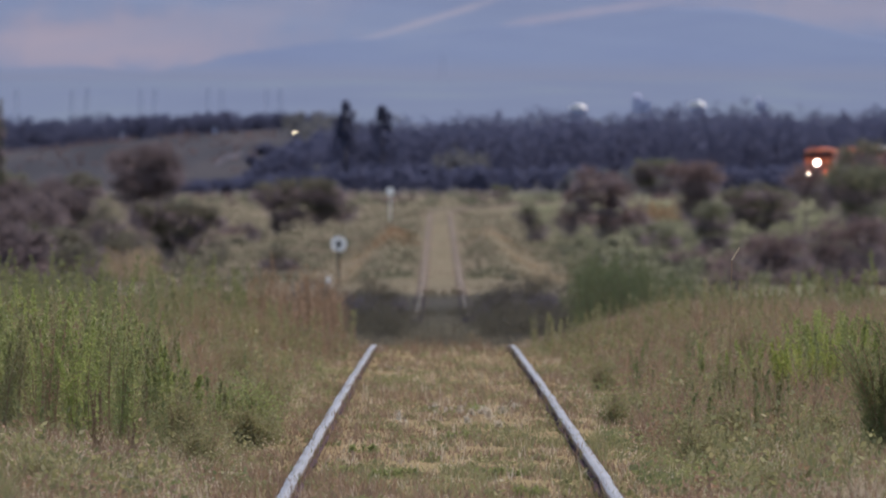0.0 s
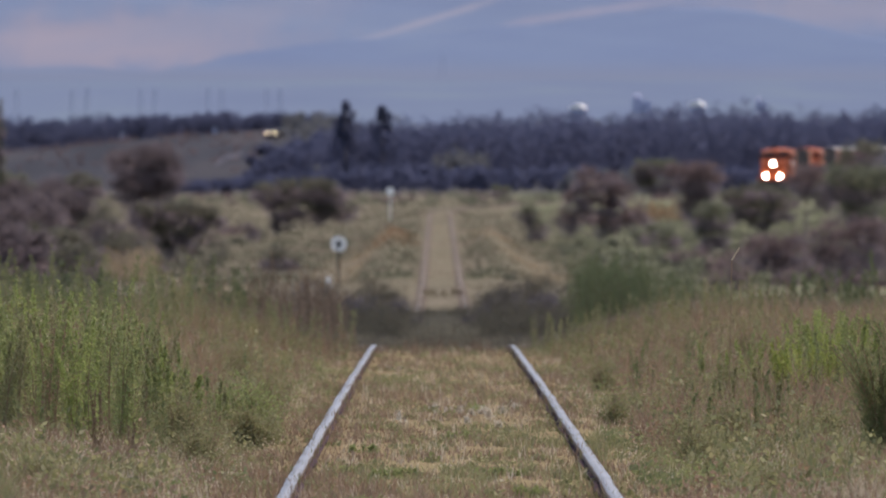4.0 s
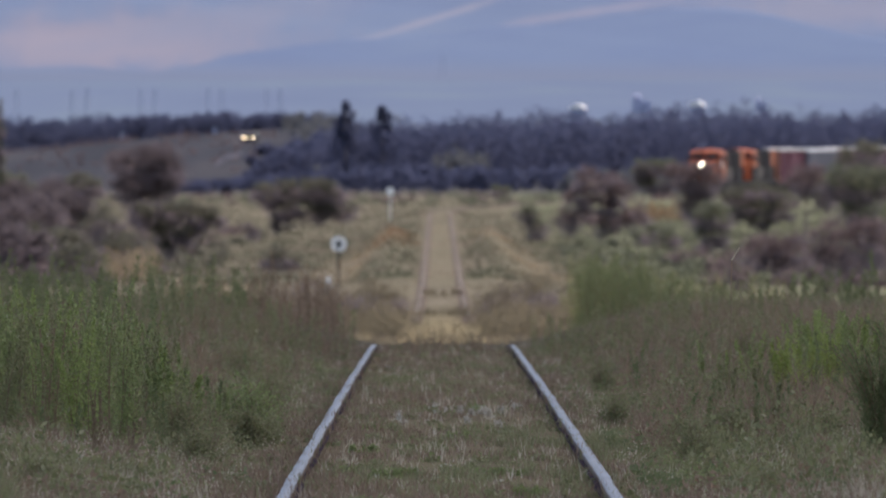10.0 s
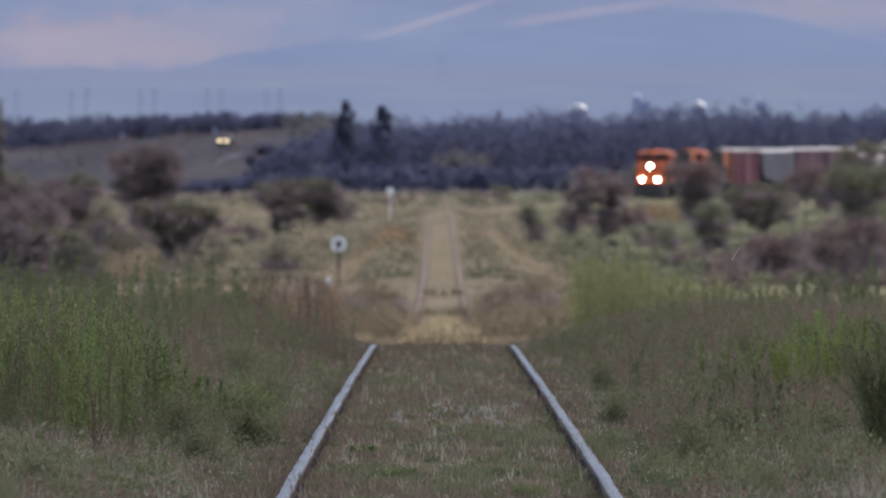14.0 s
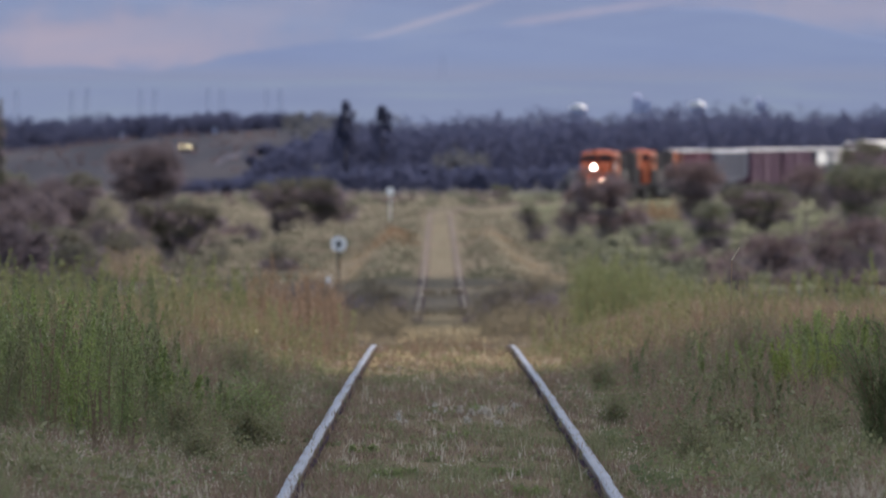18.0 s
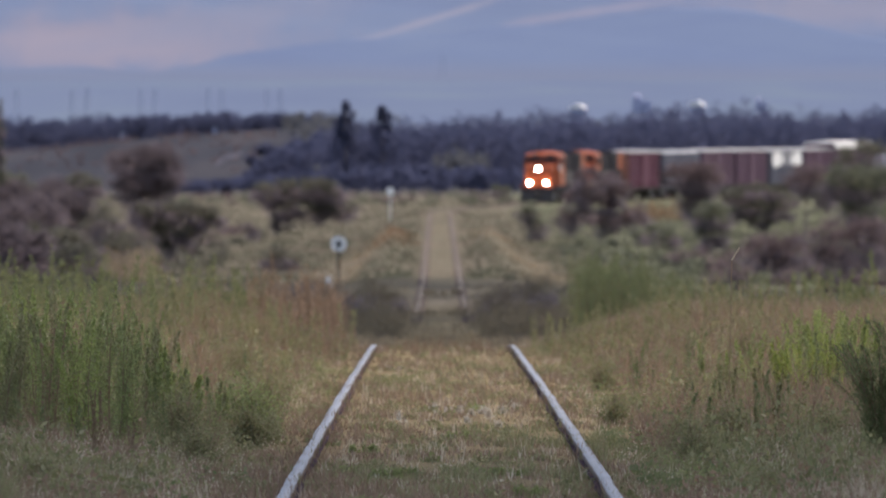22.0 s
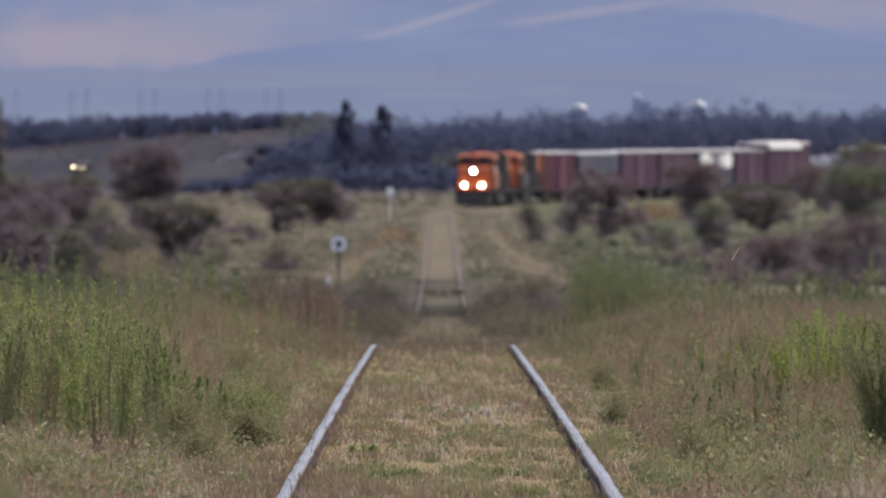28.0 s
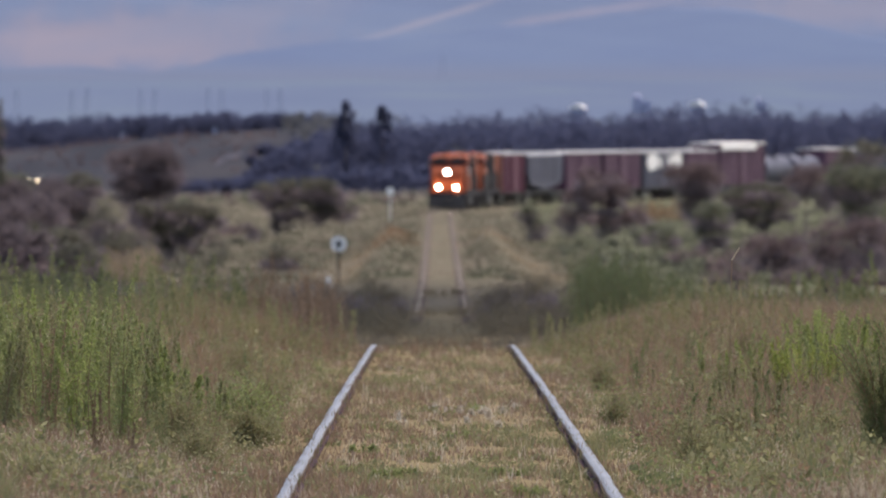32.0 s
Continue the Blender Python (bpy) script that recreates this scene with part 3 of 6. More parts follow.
def grass():
    near = lambda x, y: np.ones(len(x), bool)
    patch = lambda x, y: 1.2 * wave(x * 4.5, y * 0.3, 0.55, 1) + 0.8 * wave(x * 5, y * 0.3, 0.21, 8)
    curtain("dry_grass", "short dry straw-coloured grass between and beside the rails", M_STRAW, 14000, 41, 128, lambda x, y: patch(x, y) > -0.1, 5, 0.07, (0.02, 0.085), (0.004, 0.010), 0.7, 1.0)
    curtain("dead_grass", "brown dead grass under the fresh growth", M_DEAD, 20000, 41, 128, lambda x, y: patch(x, y) < 0.6, 5, 0.08, (0.02, 0.085), (0.004, 0.010), 0.7, 1.1)
    curtain("green_grass", "patchy short green grass along the railway", M_GRASS, 20000, 41, 128, lambda x, y: patch(x, y) < 0.1, 6, 0.06, (0.02, 0.08), (0.004, 0.011), 0.7, 1.6)
    curtain("bleached_grass", "pale bleached grass stalks standing above the rest", M_PALE, 4600, 43, 122, lambda x, y: patch(x, y) > -0.2, 4, 0.025, (0.04, 0.10), (0.003, 0.007), 0.5, 0.7)
    curtain("seeding_grass", "tall thin straw stalks along the verge", M_DEAD, 4600, 57, 125, lambda x, y: (np.abs(x) > 1.15) & (patch(x, y) > -0.3), 6, 0.05, (0.08, 0.17), (0.004, 0.009), 0.6, 1.2)
    curtain("dry_grass", "pinkish tan dry grass at the near verge", M_STRAW, 7000, 41, 57, lambda x, y: (x < -1.25) & (wave(x * 2, y * 0.3, 0.8, 14) > -0.25), 6, 0.07, (0.03, 0.10), (0.004, 0.009), 0.6, 0.5)
    curtain("bleached_grass", "pale dry stalks at the near verge", M_PALE, 2600, 41, 57, lambda x, y: np.abs(x) > 1.2, 5, 0.04, (0.04, 0.12), (0.003, 0.006), 0.6, 0.5)
    herbs("low green leafy herbs in the grass", M_GRASS, 1500, 43, 118, lambda x, y: patch(x, y) < 0.1, 26, 0.07, 0.020, 0.8)
    herbs("low bright green herbs in the grass", M_WEED, 260, 43, 118, lambda x, y: patch(x, y) < -0.1, 24, 0.06, 0.022, 0.8)
    herbs("ankle-high dark green herbs on the verge", M_REED, 900, 44, 120, lambda x, y: (np.abs(x) > 1.0) & (wave(x, y * 0.3, 0.8, 6) > 0.0) & ~((x < -1.3) & (y < 55)), 60, 0.13, 0.018, 1.2)
    herbs("small dark green herbs between the rails", M_GRASS, 1100, 43, 118, lambda x, y: (np.abs(x) < 0.68) & (wave(x, y * 0.25, 0.45, 11) > -0.1), 30, 0.07, 0.013, 0.9)
    herbs("knee-high dull green herbs on the verge", M_GRASS, 900, 44, 120, lambda x, y: (np.abs(x) > 1.3) & (wave(x, y, 1.5, 4) > -0.2), 70, 0.17, 0.024, 1.4)
    herbs("grey-brown dry herbs on the verge", M_DEAD, 700, 44, 120, lambda x, y: (np.abs(x) > 1.2) & (wave(x, y, 1.5, 4) < 0.2), 60, 0.14, 0.018, 1.3)
    herbs("pale dry seed heads in the grass", M_FLOWER, 260, 44, 112, lambda x, y: wave(x, y, 2.5, 2) > 0.2, 9, 0.035, 0.013, 1.5)
    herbs("pinkish white flowering tufts at the verge", M_FLOWER, 110, 48, 60, lambda x, y: (x < -1.35) & (x > -2.6), 30, 0.055, 0.018, 1.2)
    herbs("small curled white seed heads across the four-foot", M_FLOWER, 160, 61, 72, lambda x, y: (np.abs(x - 0.18) < 0.24) & (wave(x * 3, y * 0.6, 0.5, 2) > 0.0), 14, 0.032, 0.012, 1.3)
    herbs("bleached leaf litter and stalk ends on the verge", M_PALE, 6500, 43, 112, lambda x, y: np.abs(x) > 0.95, 7, 0.09, 0.007, 1.1)
    herbs("bleached leaf litter between the rails", M_PALE, 1500, 43, 112, lambda x, y: np.abs(x) < 0.7, 6, 0.06, 0.005, 0.7)
    herbs("dusty olive leafy herbs along the verge", M_GRASS, 2000, 46, 108, lambda x, y: (np.abs(x) > 1.05) & (wave(x * 2, y * 0.25, 0.7, 21) > 0.05), 110, 0.13, 0.011, 1.2)
    herbs("fresh green leafy herbs along the verge", M_WEED, 1300, 46, 108, lambda x, y: (np.abs(x) > 1.15) & (wave(x * 2, y * 0.25, 0.7, 29) > 0.25), 110, 0.12, 0.010, 1.3)
    curtain("dry_grass", "pale tan dry grass on the bank beside the rail", M_STRAW, 2600, 62, 104, lambda x, y: (x > 1.2) & (x < 3.2) & (wave(x * 2, y * 0.25, 0.6, 17) > 0.0), 6, 0.06, (0.07, 0.17), (0.004, 0.009), 0.6, 0.4)
    # small tufts that lean over the edges of the near rails
    for mat_, k in ((M_DEAD, 150), (M_GRASS, 90), (M_STRAW, 60)):
        y = np.repeat(44 * (112 / 44) ** rng.uniform(0, 1, k), 7)
        x = line_x(y) + np.repeat(rng.choice([-1.0, 1.0], k) * (0.757 + rng.choice([-1.0, 1.0], k) * rng.uniform(0.020, 0.034, k)), 7) + rng.normal(0, 0.006, len(y))
        y = y + rng.normal(0, 0.12, len(y))
        tagged(shell("rail_side_grass", *blades(on_land(x, y), rng.uniform(0.07, 0.115, len(x)), rng.uniform(0.004, 0.009, len(x)), 0.25), mat_), "short grass tufts leaning over the rail edges", "grass", kind="stuff")
    # the hollow behind the crest
    x, y = tufted(*scatter(11000, 118, 420, near), 6, 0.22)
    ok = clear(x, y)
    x, y = x[ok], y[ok]
    h = rng.uniform(0.06, 0.24, len(x)) * (0.4 + 0.6 * ease(np.abs(x), 0.7, 1.6))
    dry = wave(x, y, 4, 3) + 0.5 * wave(x, y, 1.3, 5) > 0.1
    for ok, mat_, lab in ((dry, M_FIELD, "dry grass in the hollow of the line"), (~dry, M_HOLLOW, "dark green grass in the hollow of the line")):
        tagged(shell("hollow_grass", *blades(on_land(x[ok], y[ok]), h[ok], rng.uniform(0.015, 0.035, ok.sum()), 0.6), mat_), lab, "grass", kind="stuff")
    # the open field
    x, y = tufted(*scatter(21000, 420, 960, lambda x, y: np.abs(np.abs(x - line_x(y)) - 0.7525) > 0.2), 6, 0.8)
    ok = clear(x, y)
    x, y = x[ok], y[ok]
    h = rng.uniform(0.04, 0.16, len(x))
    off = x - line_x(y)
    tone = 0.6 * wave(x, y, 9, 3) + 0.5 * wave(x, y, 3.1, 5) + rng.normal(0, 0.35, len(x)) - 0.9 * ease(x, 4, 9) + 0.6 * (1 - ease(np.abs(off), 0.7, 2.0))
    # the bank: a tan crest that draws in towards the line with distance, green slopes inside it
    crest = np.interp(y, [400, 430, 560, 620], [5.0, 4.6, 2.8, 2.4])
    along = ease(y, 395, 420) * (1 - ease(y, 600, 680))
    pick = rng.uniform(0.15, 0.95, len(x))
    rust = (off < 0) & (np.exp(-((off + crest - 0.5) / 1.0) ** 2) * ease(y, 480, 535) * (1 - ease(y, 590, 615)) > pick)
    lush = (np.abs(off) > 0.95) & (np.abs(off) < crest - 0.7) & (along * np.where(off < 0, 0.7, 0.5) * (0.8 + 0.5 * wave(x, y * 0.2, 1.4, 9)) > pick)
    tan = ~rust & ~lush & ((np.exp(-((np.abs(off) - crest) / 1.5) ** 2) * along * (0.9 + 0.4 * wave(x, y * 0.2, 2.0, 9)) > pick) | ((np.abs(off) < 0.75) & (y < 690) & (rng.uniform(0, 1, len(x)) < 0.85)))
    h = np.where(rust, h * 1.5, h) * (0.35 + 0.65 * ease(np.abs(off), 0.7, 1.4))
    for ok, mat_, lab in ((rust, M_RUSSET, "russet dry grass on the railway bank"), (tan, M_TAN, "tan dry grass on the railway bank"), (lush, M_MEADOW, "olive green grass on the inner slope of the bank"), (~rust & ~tan & ~lush & (tone > 0.1), M_FIELD, "bleached grass of the open field"), (~rust & ~tan & ~lush & (tone <= 0.1), M_MEADOW, "dull green grass of the open field")):
        tagged(shell("field_grass", *blades(on_land(x[ok], y[ok]), h[ok], rng.uniform(0.04, 0.10, ok.sum()), 0.7), mat_), lab, "grass", kind="stuff")


grass()


def feathery(x, y, height, leaf, per, spread=0.16):
    """Upright weeds: a thin stem each, set about with narrow leaves."""
    base = on_land(x, y)
    k = len(x)
    stem = blades(base, height, np.where(y < 120, 0.004, 0.012) + height * 0.005, 0.18)
    tip = stem[0].reshape(-1, 5, 3)
    u = rng.uniform(0.08, 1.0, (k, per))
    at = np.where((u < 0.55)[..., None], base[:, None] + (tip[:, 2] + tip[:, 3] - 2 * base)[:, None] / 2 * (u / 0.55)[..., None], (tip[:, 2] + tip[:, 3])[:, None] / 2 + (tip[:, 4] - (tip[:, 2] + tip[:, 3]) / 2)[:, None] * ((u - 0.55) / 0.45)[..., None])
    out = rng.normal(size=(k, per, 3)) * np.array([1, 1, 0.35])
    out /= np.linalg.norm(out, axis=2)[..., None]
    at = at + out * (spread * height[:, None] * (1.1 - u) * rng.uniform(0.3, 1.0, (k, per)))[..., None]
    size = (leaf * rng.uniform(0.6, 1.3, (k, per))).ravel()
    aim = out * 0.8 + np.array([0, 0, 1.1])
    return stem, leaves(at.reshape(-1, 3), size, stretch=4.0, outward=aim.reshape(-1, 3))


def weed_bed(label, k, x0, x1, y0, y1, h0, h1, material, leaf=0.016, per=46, gap=-0.3, seed=0.0, spread=0.16):
    if y1 < 125:
        leaf, per = leaf * 0.72, int(per * 1.7)
    x, y = rng.uniform(x0, x1, k), rng.uniform(y0, y1, k)
    ok = wave(x, y, 0.5, seed) + 0.6 * wave(x, y, 0.2, seed + 3) > gap
    x, y = x[ok], y[ok]
    h = rng.uniform(h0, h1, len(x)) * (1 + 0.25 * wave(x, y, 0.35, seed + 1))
    stem, leaf_ = feathery(x, y, h, leaf, per, spread)
    ob = tagged(new("weed_bed"), label, "weeds", kind="stuff")
    shell("stems", *stem, M_STEM, ob)
    shell("foliage", *leaf_, material, ob)
    return ob


def plant(label, category, x, y, high, material, stems, per, leaf, spread, foot=0.08, lean=0.25, group=""):
    """One leafy weed: a few stems from one root, each set about with narrow leaves."""
    a = rng.uniform(0, 2 * np.pi, stems)
    px, py = x + foot * np.cos(a), y + foot * np.sin(a)
    h = high * rng.uniform(0.65, 1.0, stems)
    stem, leaf_ = feathery(px, py, h, leaf, per, spread)
    root = np.array([x, y, float(land(x, y))])
    ob = tagged(new("weed" if category == "weed" else "shrub"), label, category, group=group)
    ob.location = root
    shear = lambda v: (v - root) + ((v[:, 2:3] - root[2]) * lean) * np.array([[math.cos(x * 40), 0.5, 0.0]])
    for k in range(stems):
        shell("stem", shear(stem[0][k * 5:k * 5 + 5]), np.array([[0, 1, 3], [0, 3, 2], [2, 3, 4]]), M_STEM, ob, "brown stem")
    shell("foliage", shear(leaf_[0]), leaf_[1], material, ob)
    return ob


def bush(label, x, y, high, half, material, sprigs=70, per=46, leaf=0.0065, group=""):
    """A loose rounded herb: thin sprigs from one root, each with small leaves, thinning out towards its edge."""
    ob = tagged(new("weed"), label, "weed", group=group)
    ob.location = (x, y, float(land(x, y)) - 0.01)
    t, tilt = rng.uniform(0, 2 * np.pi, sprigs), np.abs(rng.normal(0, 0.55, sprigs))
    long_ = rng.uniform(0.5, 1.12, sprigs)
    tip = np.stack([np.cos(t) * np.sin(tilt) * half * 1.25 * long_, np.sin(t) * np.sin(tilt) * half * 1.25 * long_, np.cos(tilt) * high * long_], 1)
    pieces = []
    for q in tip:
        add_limb(pieces, (q[0] * 0.1, q[1] * 0.1, 0), q, 0.0025, 0.001, 3)
    shell("stalk", *joined(pieces), M_STEM, ob, "branching brown stalk")
    u = rng.uniform(0.12, 1.0, (sprigs, per)) ** 0.8
    at = tip[:, None] * u[..., None] + rng.normal(0, min(0.028 + 0.06 * half, 0.3 * half), (sprigs, per, 3))
    at[..., 2] = np.maximum(at[..., 2], 0.004)
    shell("foliage", *leaves(at.reshape(-1, 3), leaf * rng.uniform(0.5, 1.4, sprigs * per), stretch=3.0, outward=np.repeat(tip / (np.linalg.norm(tip, axis=1)[:, None] + 1e-6), per, 0) * 0.7), material, ob)
    return ob


def arching(label, x, y, high, reach, material, stems, per, leaf, plume=0.045):
    """A shrub of long stems that rise from one root and bow outwards, feathered with narrow leaves."""
    ob = tagged(new("shrub"), label, "shrub")
    ob.location = (x, y, float(land(x, y)) - 0.01)
    wood, pieces = [], []
    for k in range(stems):
        t = rng.uniform(0, 2 * np.pi)
        out, up_ = reach * rng.uniform(0.25, 1.0), high * rng.uniform(0.6, 1.0)
        u = np.linspace(0, 1, 8)
        line = np.stack([np.cos(t) * out * u ** 1.8 + 0.03 * np.cos(t), np.sin(t) * out * u ** 1.8 + 0.03 * np.sin(t), up_ * (u - 0.12 * u ** 3)], 1)
        one = []
        for a, b in zip(line[:-1], line[1:]):
            add_limb(one, a, b, 0.004, 0.003, 4)
        shell("stem", *joined(one), M_STEM, ob, "brown bowed stem")
        w = rng.uniform(0.12, 1.0, per)
        at = np.stack([np.interp(w, u, line[:, c]) for c in range(3)], 1) + rng.normal(0, plume, (per, 3)) * (1.15 - w)[:, None]
        aim = np.stack([np.full(per, np.cos(t) * 0.5), np.full(per, np.sin(t) * 0.5), np.full(per, 1.3)], 1)
        pieces.append(leaves(at, leaf * rng.uniform(0.6, 1.3, per), stretch=4.5, outward=aim))
    shell("foliage", *joined(pieces), material, ob)
    return ob


for k in range(19):
    px_ = -2.62 + 0.058 * k + 0.02 * math.sin(k * 3.1)
    hi_ = (0.84 + 0.10 * math.sin(k * 1.7) + 0.05 * math.sin(k * 4.3)) * (1 - 0.62 * float(ease(px_, -1.85, -1.3)))
    plant("tall feathery green weed with brown stems beside the track", "weed", px_, 55.0 + 4.5 * abs(math.sin(k * 2.3)), hi_, (M_WEED, M_WEED, M_GRASS, M_WEED, M_GRASS, M_LUSH)[k % 6], 6, 330, 0.0075, 0.11, foot=0.045, lean=0.08, group="tall weeds")
for k in range(14):
    plant("tall yellow-green weed beside the track", "weed", -3.2 + 0.115 * k, 65 + 6 * abs(math.sin(k * 1.9)), 0.80 + 0.14 * math.sin(k * 2.7) - 0.03 * k, (M_WEED, M_LUSH, M_GRASS, M_WEED)[k % 4], 7, 300, 0.0085, 0.11, foot=0.06, lean=0.1, group="tall weeds")
for k in range(7):
    plant("slender green weed at the edge of the tall growth", "weed", -1.62 + 0.075 * k, 60 + 3.5 * abs(math.sin(k * 2.9)), 0.46 - 0.035 * k, (M_GRASS, M_WEED)[k % 2], 5, 120, 0.007, 0.14, foot=0.06, lean=0.15, group="tall weeds")
for k in range(7):
    plant("thin bleached grass stalk with a drooping head", "weed", -2.95 + 0.16 * k + 0.05 * math.sin(k * 5), 66 + 2.5 * math.sin(k * 2.2), 0.82 - 0.05 * k + 0.06 * math.sin(k * 3.7), M_PALE, 2, 26, 0.007, 0.03, foot=0.03, lean=0.12, group="bleached stalks")
plant("dry brown weed with a dense spike of dead leaves", "weed", -1.80, 52.8, 0.60, M_STEM, 3, 190, 0.006, 0.05, foot=0.02, lean=0.03)
plant("dry brown weed with bare forked stems", "weed", -1.61, 52.3, 0.34, M_STEM, 4, 90, 0.006, 0.09, foot=0.02, lean=0.3)
plant("dry brown weed with a dense spike of dead leaves", "weed", -2.18, 56.0, 0.78, M_DEAD, 3, 170, 0.006, 0.05, foot=0.03, lean=0.05)
for px_, py_ in ((-1.83, 52.0), (-1.62, 51.6), (-1.56, 51.4), (-2.02, 54.0)):
    plant("small bleached straw tuft at the foot of the weeds", "weed", px_, py_, 0.12, M_PALE, 16, 12, 0.006, 0.25, foot=0.04, lean=0.1, group="bleached tufts")
bush("rounded dusty green herb at the verge", -1.50, 49.0, 0.13, 0.13, M_GRASS, 60, 40, 0.006)
bush("rounded dusty green herb at the verge", -1.30, 53.8, 0.25, 0.28, M_GRASS, 80, 46, 0.0065)
bush("rounded dusty green herb at the verge", -1.45, 55.5, 0.36, 0.24, M_GRASS, 110, 60, 0.0065)
bush("loose olive herb at the verge", -1.12, 58.5, 0.26, 0.2, M_GRASS, 80, 50, 0.007)
bush("loose olive herb at the verge", -1.18, 63.0, 0.30, 0.3, M_WEED, 80, 50, 0.008)
plant("leafy bright green herb at the verge", "weed", -1.39, 66.0, 0.36, M_WEED, 6, 46, 0.014, 0.25)
for px_, py_, hi_ in ((1.99, 60.2, 0.41), (1.83, 58.8, 0.22), (1.745, 58.6, 0.25), (2.06, 62.0, 0.30)):
    plant("dark spiky weed standing alone on the bank", "weed", px_, py_, hi_, M_GRASS, 2, 190, 0.008, 0.08, foot=0.014, lean=0.02, group="spiky weeds")
plant("bushy yellow-green weed with tiny yellow flowers", "weed", 2.42, 66.5, 0.50, M_BRIGHT, 40, 190, 0.0065, 0.16, foot=0.2, lean=0.05)
plant("bushy yellow-green weed at the field edge", "weed", 2.85, 72.5, 0.56, M_LUSH, 36, 170, 0.0075, 0.16, foot=0.22, lean=0.05)
plant("feathery green weed at the field edge", "weed", 2.60, 69.0, 0.62, M_WEED, 16, 170, 0.008, 0.10, foot=0.2, lean=0.05)
for k in range(12):
    plant("slender dusty green weed on the bank", "weed", 1.85 + 0.085 * k + 0.03 * math.sin(k * 3.3), 66 + 9 * abs(math.sin(k * 2.1)), 0.36 + 0.014 * k + 0.08 * math.sin(k * 1.7), (M_GRASS, M_WEED, M_LUSH)[k % 3], 4, 150, 0.0075, 0.13, foot=0.05, lean=0.1, group="slender weeds")
arching("dark green feathery shrub with bowed stems at the verge", 2.30, 53.0, 0.80, 0.34, M_REED, 46, 300, 0.0055)
arching("dark green feathery shrub with bowed stems at the verge", 2.66, 57.0, 0.86, 0.30, M_REED, 30, 260, 0.006)
bush("rounded olive herb on the verge", 1.34, 54.2, 0.24, 0.26, M_GRASS, 90, 50, 0.0065)
bush("loose olive herb on the verge", 1.62, 58.0, 0.24, 0.24, M_GRASS, 90, 50, 0.007)
bush("dark low herb on the verge", 1.79, 48.6, 0.15, 0.09, M_REED, 46, 40, 0.006)
bush("dusty olive herb on the verge", 1.50, 47.6, 0.11, 0.14, M_GRASS, 60, 36, 0.006)
for px_, py_, hi_ in ((1.35, 58.0, 0.18), (2.15, 57.0, 0.20), (1.95, 70.0, 0.34), (2.5, 84.0, 0.45), (-1.9, 47.5, 0.14), (-1.25, 73.0, 0.28), (-1.7, 82.0, 0.38), (1.25, 80.0, 0.26), (-1.05, 60.0, 0.16), (1.12, 66.0, 0.2)):
    bush("rounded grey-green herb on the verge", px_, py_, hi_, hi_ * 1.1, M_GRASS, 50, 34, 0.0075, group="verge herbs")
for px_, py_ in ((0.12, 70.0), (0.20, 69.6), (0.27, 70.2), (0.31, 69.2), (0.41, 70.4), (-0.05, 71.0), (0.16, 66.8), (0.36, 65.4), (-0.30, 68.0), (0.52, 72.0)):
    bush("fluffy white seed head between the rails", px_, py_, 0.065, 0.04, M_FLOWER, 14, 16, 0.005, group="seed heads")
for px_, py_, hi_ in ((-1.12, 48.6, 0.10), (-1.19, 47.6, 0.08), (-1.05, 50.4, 0.08), (-1.30, 49.6, 0.10), (-1.9, 50.2, 0.09), (1.22, 62.0, 0.09), (1.05, 69.0, 0.09), (1.62, 50.0, 0.08)):
    bush("pale fluffy grass tuft on the verge", px_, py_, hi_, 0.06, M_PALE, 16, 16, 0.0055, group="pale tufts")
for px_, py_, hi_ in ((-0.29, 51.8, 0.06), (-0.22, 52.6, 0.05), (0.42, 48.2, 0.07), (0.34, 52.5, 0.05), (-0.45, 58.0, 0.06), (0.10, 62.0, 0.05), (-0.36, 47.0, 0.05)):
    plant("low leafy green herb between the rails", "weed", px_, py_, hi_, M_WEED, 14, 26, 0.009, 0.7, foot=0.07, lean=0.0, group="herbs between the rails")
weed_bed("tall green feathery weeds beside the track", 50, -2.95, -1.7, 58, 66, 0.4, 0.75, M_WEED, leaf=0.010, per=130, seed=1.0, spread=0.09)
weed_bed("tall olive weeds at the edge of the field", 200, -5.3, -2.3, 78, 104, 0.35, 0.75, M_REED, leaf=0.014, per=70, seed=12.0)
weed_bed("knee-high mixed weeds beside the rail", 200, -3.4, -1.25, 56, 104, 0.12, 0.4, M_GRASS, leaf=0.011, per=44, seed=4.0)
weed_bed("dry brown weed stalks beside the rail", 150, -3.8, -1.25, 56, 104, 0.15, 0.45, M_DEAD, leaf=0.008, per=24, seed=3.0)
weed_bed("low dusty weeds beside the rail", 150, 1.3, 3.2, 48, 66, 0.06, 0.24, M_GRASS, leaf=0.010, per=40, seed=5.0)
weed_bed("dry beige weeds along the railway bank", 260, 1.35, 4.4, 70, 110, 0.15, 0.45, M_STRAW, leaf=0.010, per=34, seed=7.0)
weed_bed("olive weeds along the railway bank", 170, 1.4, 4.6, 62, 110, 0.12, 0.42, M_GRASS, leaf=0.012, per=50, seed=13.0)
weed_bed("low dead weeds between the rails in the hollow", 160, -0.7, 0.7, 150, 282, 0.1, 0.3, M_HOLLOW, leaf=0.010, per=40, gap=-0.4, seed=24.0)
weed_bed("olive weeds along the crest of the line", 190, -2.9, -1.0, 97, 116, 0.12, 0.55, M_GRASS, leaf=0.013, per=50, gap=-0.2, seed=16.0)
weed_bed("dry weeds along the crest of the line", 150, -2.9, -0.95, 97, 116, 0.10, 0.45, M_DEAD, leaf=0.010, per=34, gap=-0.2, seed=17.0)
